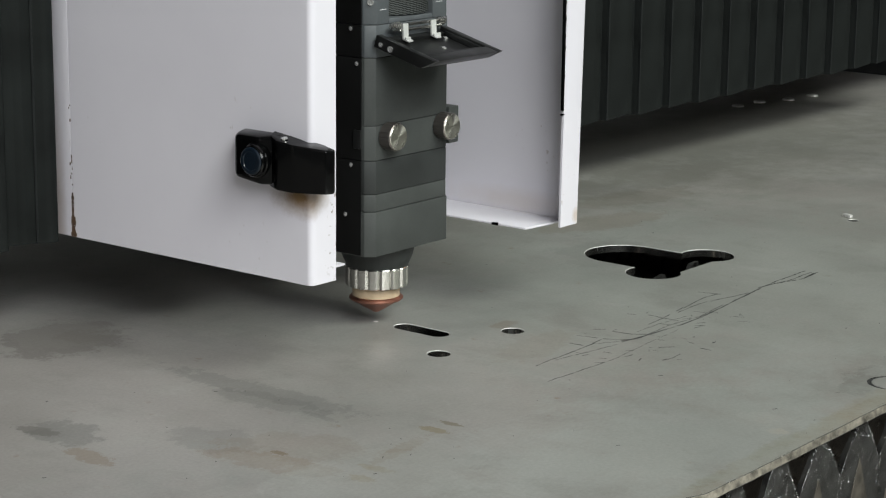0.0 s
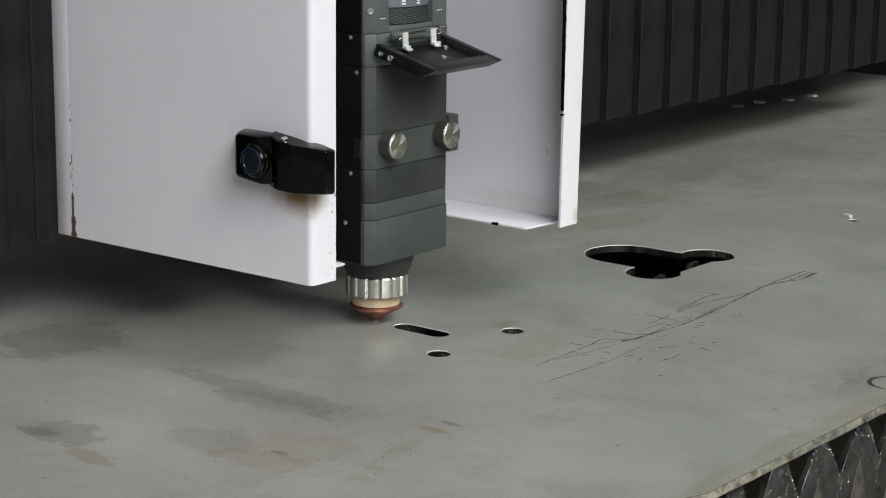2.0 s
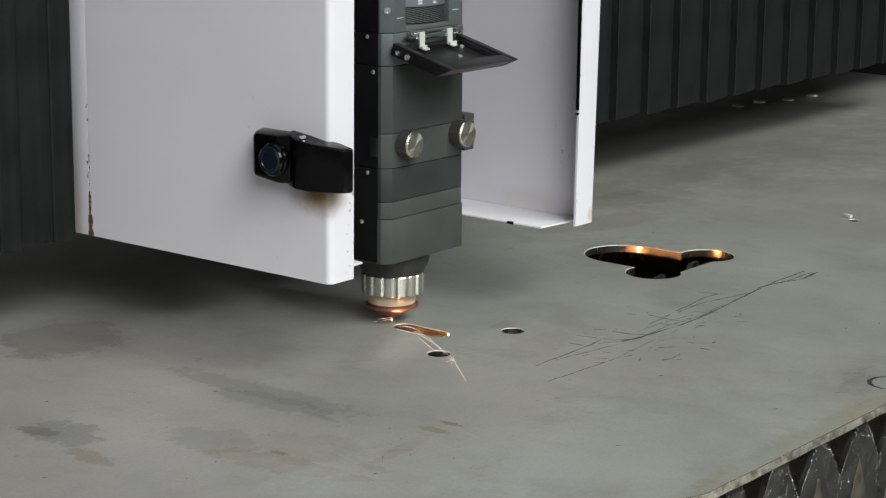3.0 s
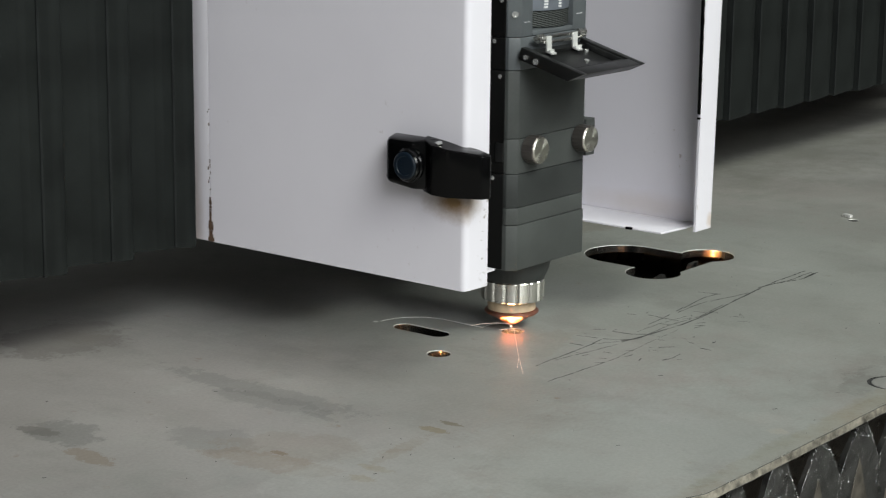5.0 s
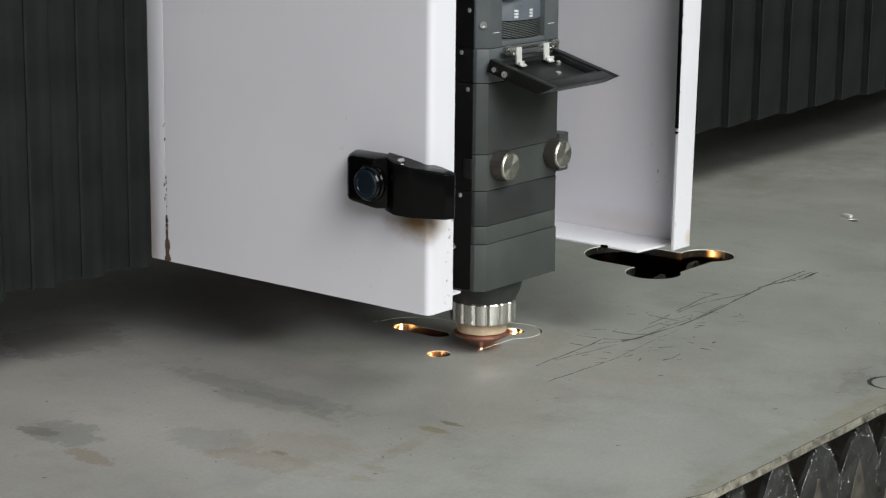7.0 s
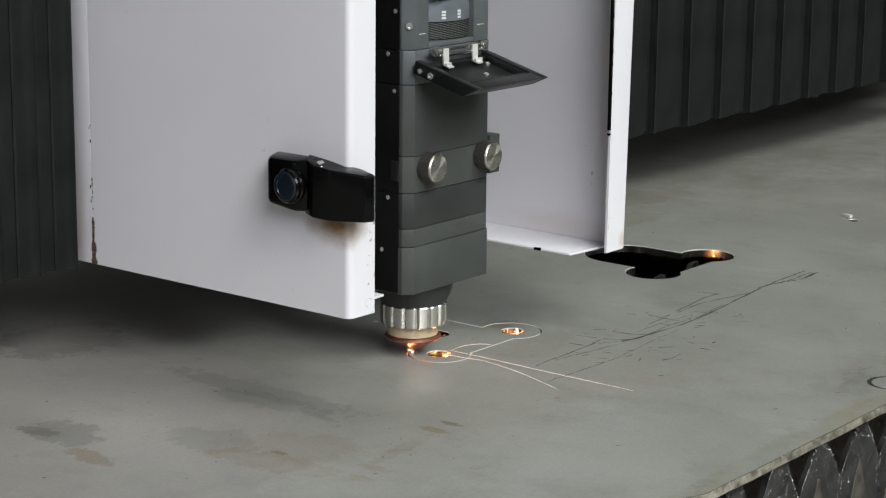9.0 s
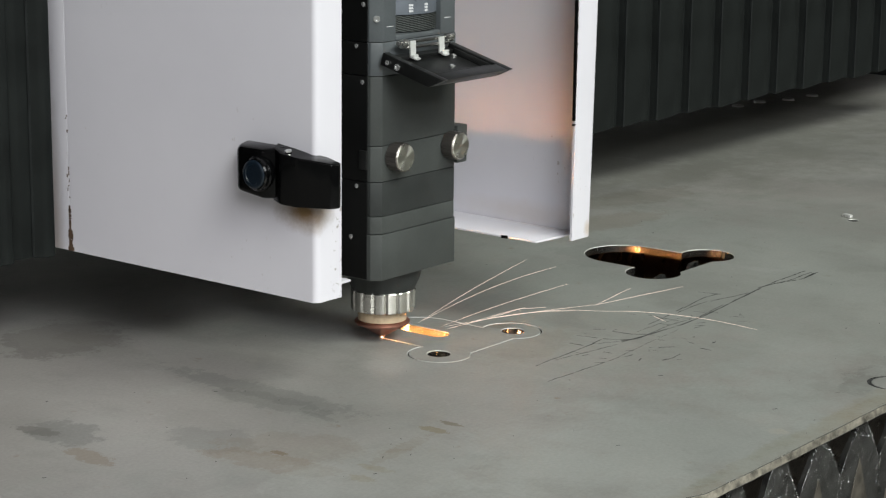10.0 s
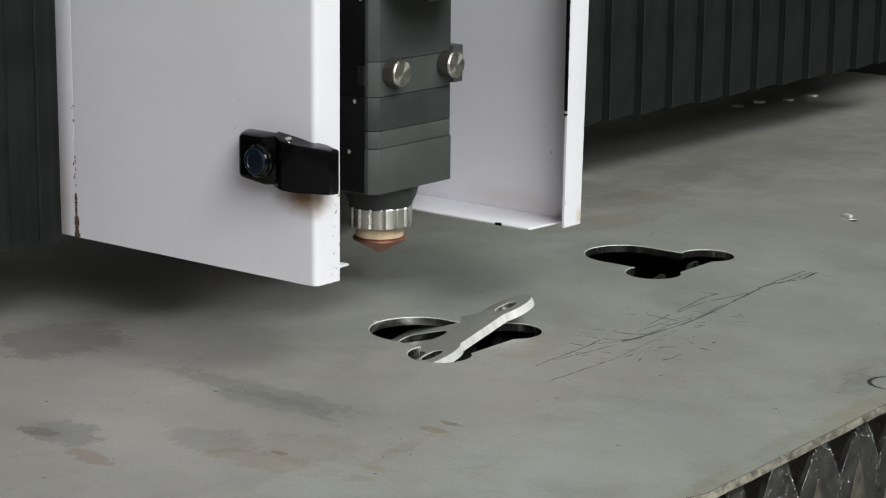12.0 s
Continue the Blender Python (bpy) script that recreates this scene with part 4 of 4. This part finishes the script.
slab("wall_north", box(-6000, 6000, 5200, 5300, -740, 5000, 0), WALL, "pale painted workshop wall")
south = box(-6000, 6000, -4500, -4400, -740, 1700, 0)
box(-6000, 6000, -4500, -4400, 4300, 5000, 0, bm=south)
box(-6000, -4200, -4500, -4400, 1700, 4300, 0, bm=south)
box(-1200, 6000, -4500, -4400, 1700, 4300, 0, bm=south)
slab("wall_south", south, WALL, "pale workshop wall with a long window opening")

# ---- what moves ----
# seconds and travel of the carriage in x and y, millimetres
TRAVEL = [
    (0.00, 0.0, 0.0), (2.60, 0.0, 0.0), (2.75, 2.5, -2.0), (3.00, 8.3, -5.0), (3.25, 17.0, -9.8), (3.50, 23.2, -18.0), (3.75, 25.8, -28.2),
    (4.00, 25.1, -39.1), (4.25, 24.2, -50.0), (4.50, 25.6, -58.0), (4.75, 35.2, -61.6), (5.00, 42.0, -66.9), (5.25, 46.0, -75.3),
    (5.50, 44.1, -84.2), (5.75, 36.1, -90.4), (6.00, 27.5, -92.0), (6.25, 20.6, -87.5), (6.50, 12.1, -83.9), (6.75, 2.2, -83.7),
    (7.00, -7.8, -83.4), (7.25, -16.4, -83.7), (7.50, -23.7, -88.1), (7.75, -32.1, -89.6), (8.00, -40.1, -86.8), (8.25, -45.5, -80.5),
    (8.50, -47.1, -72.3), (8.75, -44.4, -64.3), (9.00, -38.0, -58.6), (9.25, -29.0, -54.0), (9.50, -26.3, -46.2), (9.75, -25.9, -36.0),
    (10.00, -25.2, -25.9), (10.25, -22.8, -17.0), (10.50, -17.7, -9.5), (10.75, -9.8, -4.8), (11.00, 0.6, -2.1), (12.00, 0.6, -2.1)]
# seconds and lift of the head above its cutting height
LIFT = [(0.0, 4.9), (0.6, 4.9), (1.4, 0.0), (11.0, 0.0), (11.15, 15.8), (11.33, 15.8), (11.5, 36.0), (11.6, 40.5), (12.0, 40.5)]


# seconds and length of cut done
CUT = [(2.65, 0), (3, 7), (5, 92), (5.5, 117), (6, 135), (6.5, 153), (7, 173), (9, 243), (9.5, 266), (10, 286.6), (10.5, 304.6), (10.95, 326)]
# how the bracket lies once it has tipped
LOOSE = pose(0.0155 + 0.01164, 0.005 + 0.01226, -0.00175) @ Matrix.Rotation(0.3928, 4, (-0.3037, -0.2386, -0.0715)) @ pose(-0.0155, -0.005, 0)


def at_time(rows, t):
    return [float(np.interp(t, [r[0] for r in rows], [r[k] for r in rows])) for k in range(1, len(rows[0]))]


TIMES = sorted({r[0] for r in TRAVEL} | {r[0] for r in LIFT})


def moved(ob, shifts):
    walk(ob, [(t, Matrix.Translation((ORIGIN[ob] + Vector(s)) * MM)) for t, s in shifts])


def motions():
    moved(cover, [(t, (x, y, 0)) for t, x, y in TRAVEL])
    moved(clamp, [(t, (x, y, 0)) for t, x, y in TRAVEL])
    moved(head, [(t, (*at_time(TRAVEL, t), at_time(LIFT, t)[0])) for t in TIMES])
    for ob in (bellows_l, bellows_r):
        moved(ob, [(t, (0, y, 0)) for t, x, y in TRAVEL])
    for k, leaf in enumerate(leaves_l):
        walk(leaf, [(t, pose((-118 + x - k * (36 + 0.275 * x)) * MM, -k * 0.0002, 0)) for t, x, y in TRAVEL])
    for k, leaf in enumerate(leaves_r):
        walk(leaf, [(t, pose((119 + x + k * (831 - x) / 19) * MM, -k * 0.0002, 0)) for t, x, y in TRAVEL])
    moved(beam, [(t, (0, y, 0)) for t, x, y in TRAVEL])
    # slivers fall away as the nozzle passes
    along = np.cumsum([0] + [math.dist(a, b) for a, b in zip(OUTLINE, OUTLINE[1:])])
    for sliver, s in zip(slivers, along):
        t = round(float(np.interp(s, [r[1] for r in CUT], [r[0] for r in CUT])) * 30) / 30
        walk(sliver, [(0.0, pose(0, 0, 0)), (t, pose(0, 0, 0)), (t + 0.1, pose(0, 0, -0.2)), (12.0, pose(0, 0, -0.2))])
    rest, work = 62.0, 0.0
    steps = [(0.0, rest), (2.633, rest), (2.667, work), (10.933, work), (10.967, rest), (12.0, rest)]
    marks = sorted({r[0] for r in TRAVEL} | {r[0] for r in LIFT} | {r[0] for r in steps})
    moved(jet, [(t, (*at_time(TRAVEL, t), at_time(steps, t)[0] + (at_time(LIFT, t)[0] if at_time(steps, t)[0] > 1 else 0))) for t in marks])
    for t, ob in sparks:
        down, d = (0, 0, -235), 1 / 30
        moved(ob, [(0.0, down), (t - 3 * d, down), (t - d, (0, 0, 0)), (t + d, (0, 0, 0)), (t + 3 * d, down), (12.0, down)])
    loose = LOOSE
    walk(bracket, [(0.0, pose(0, 0, 0)), (10.9, pose(0, 0, 0)), (11.0, loose), (12.0, loose)])


motions()
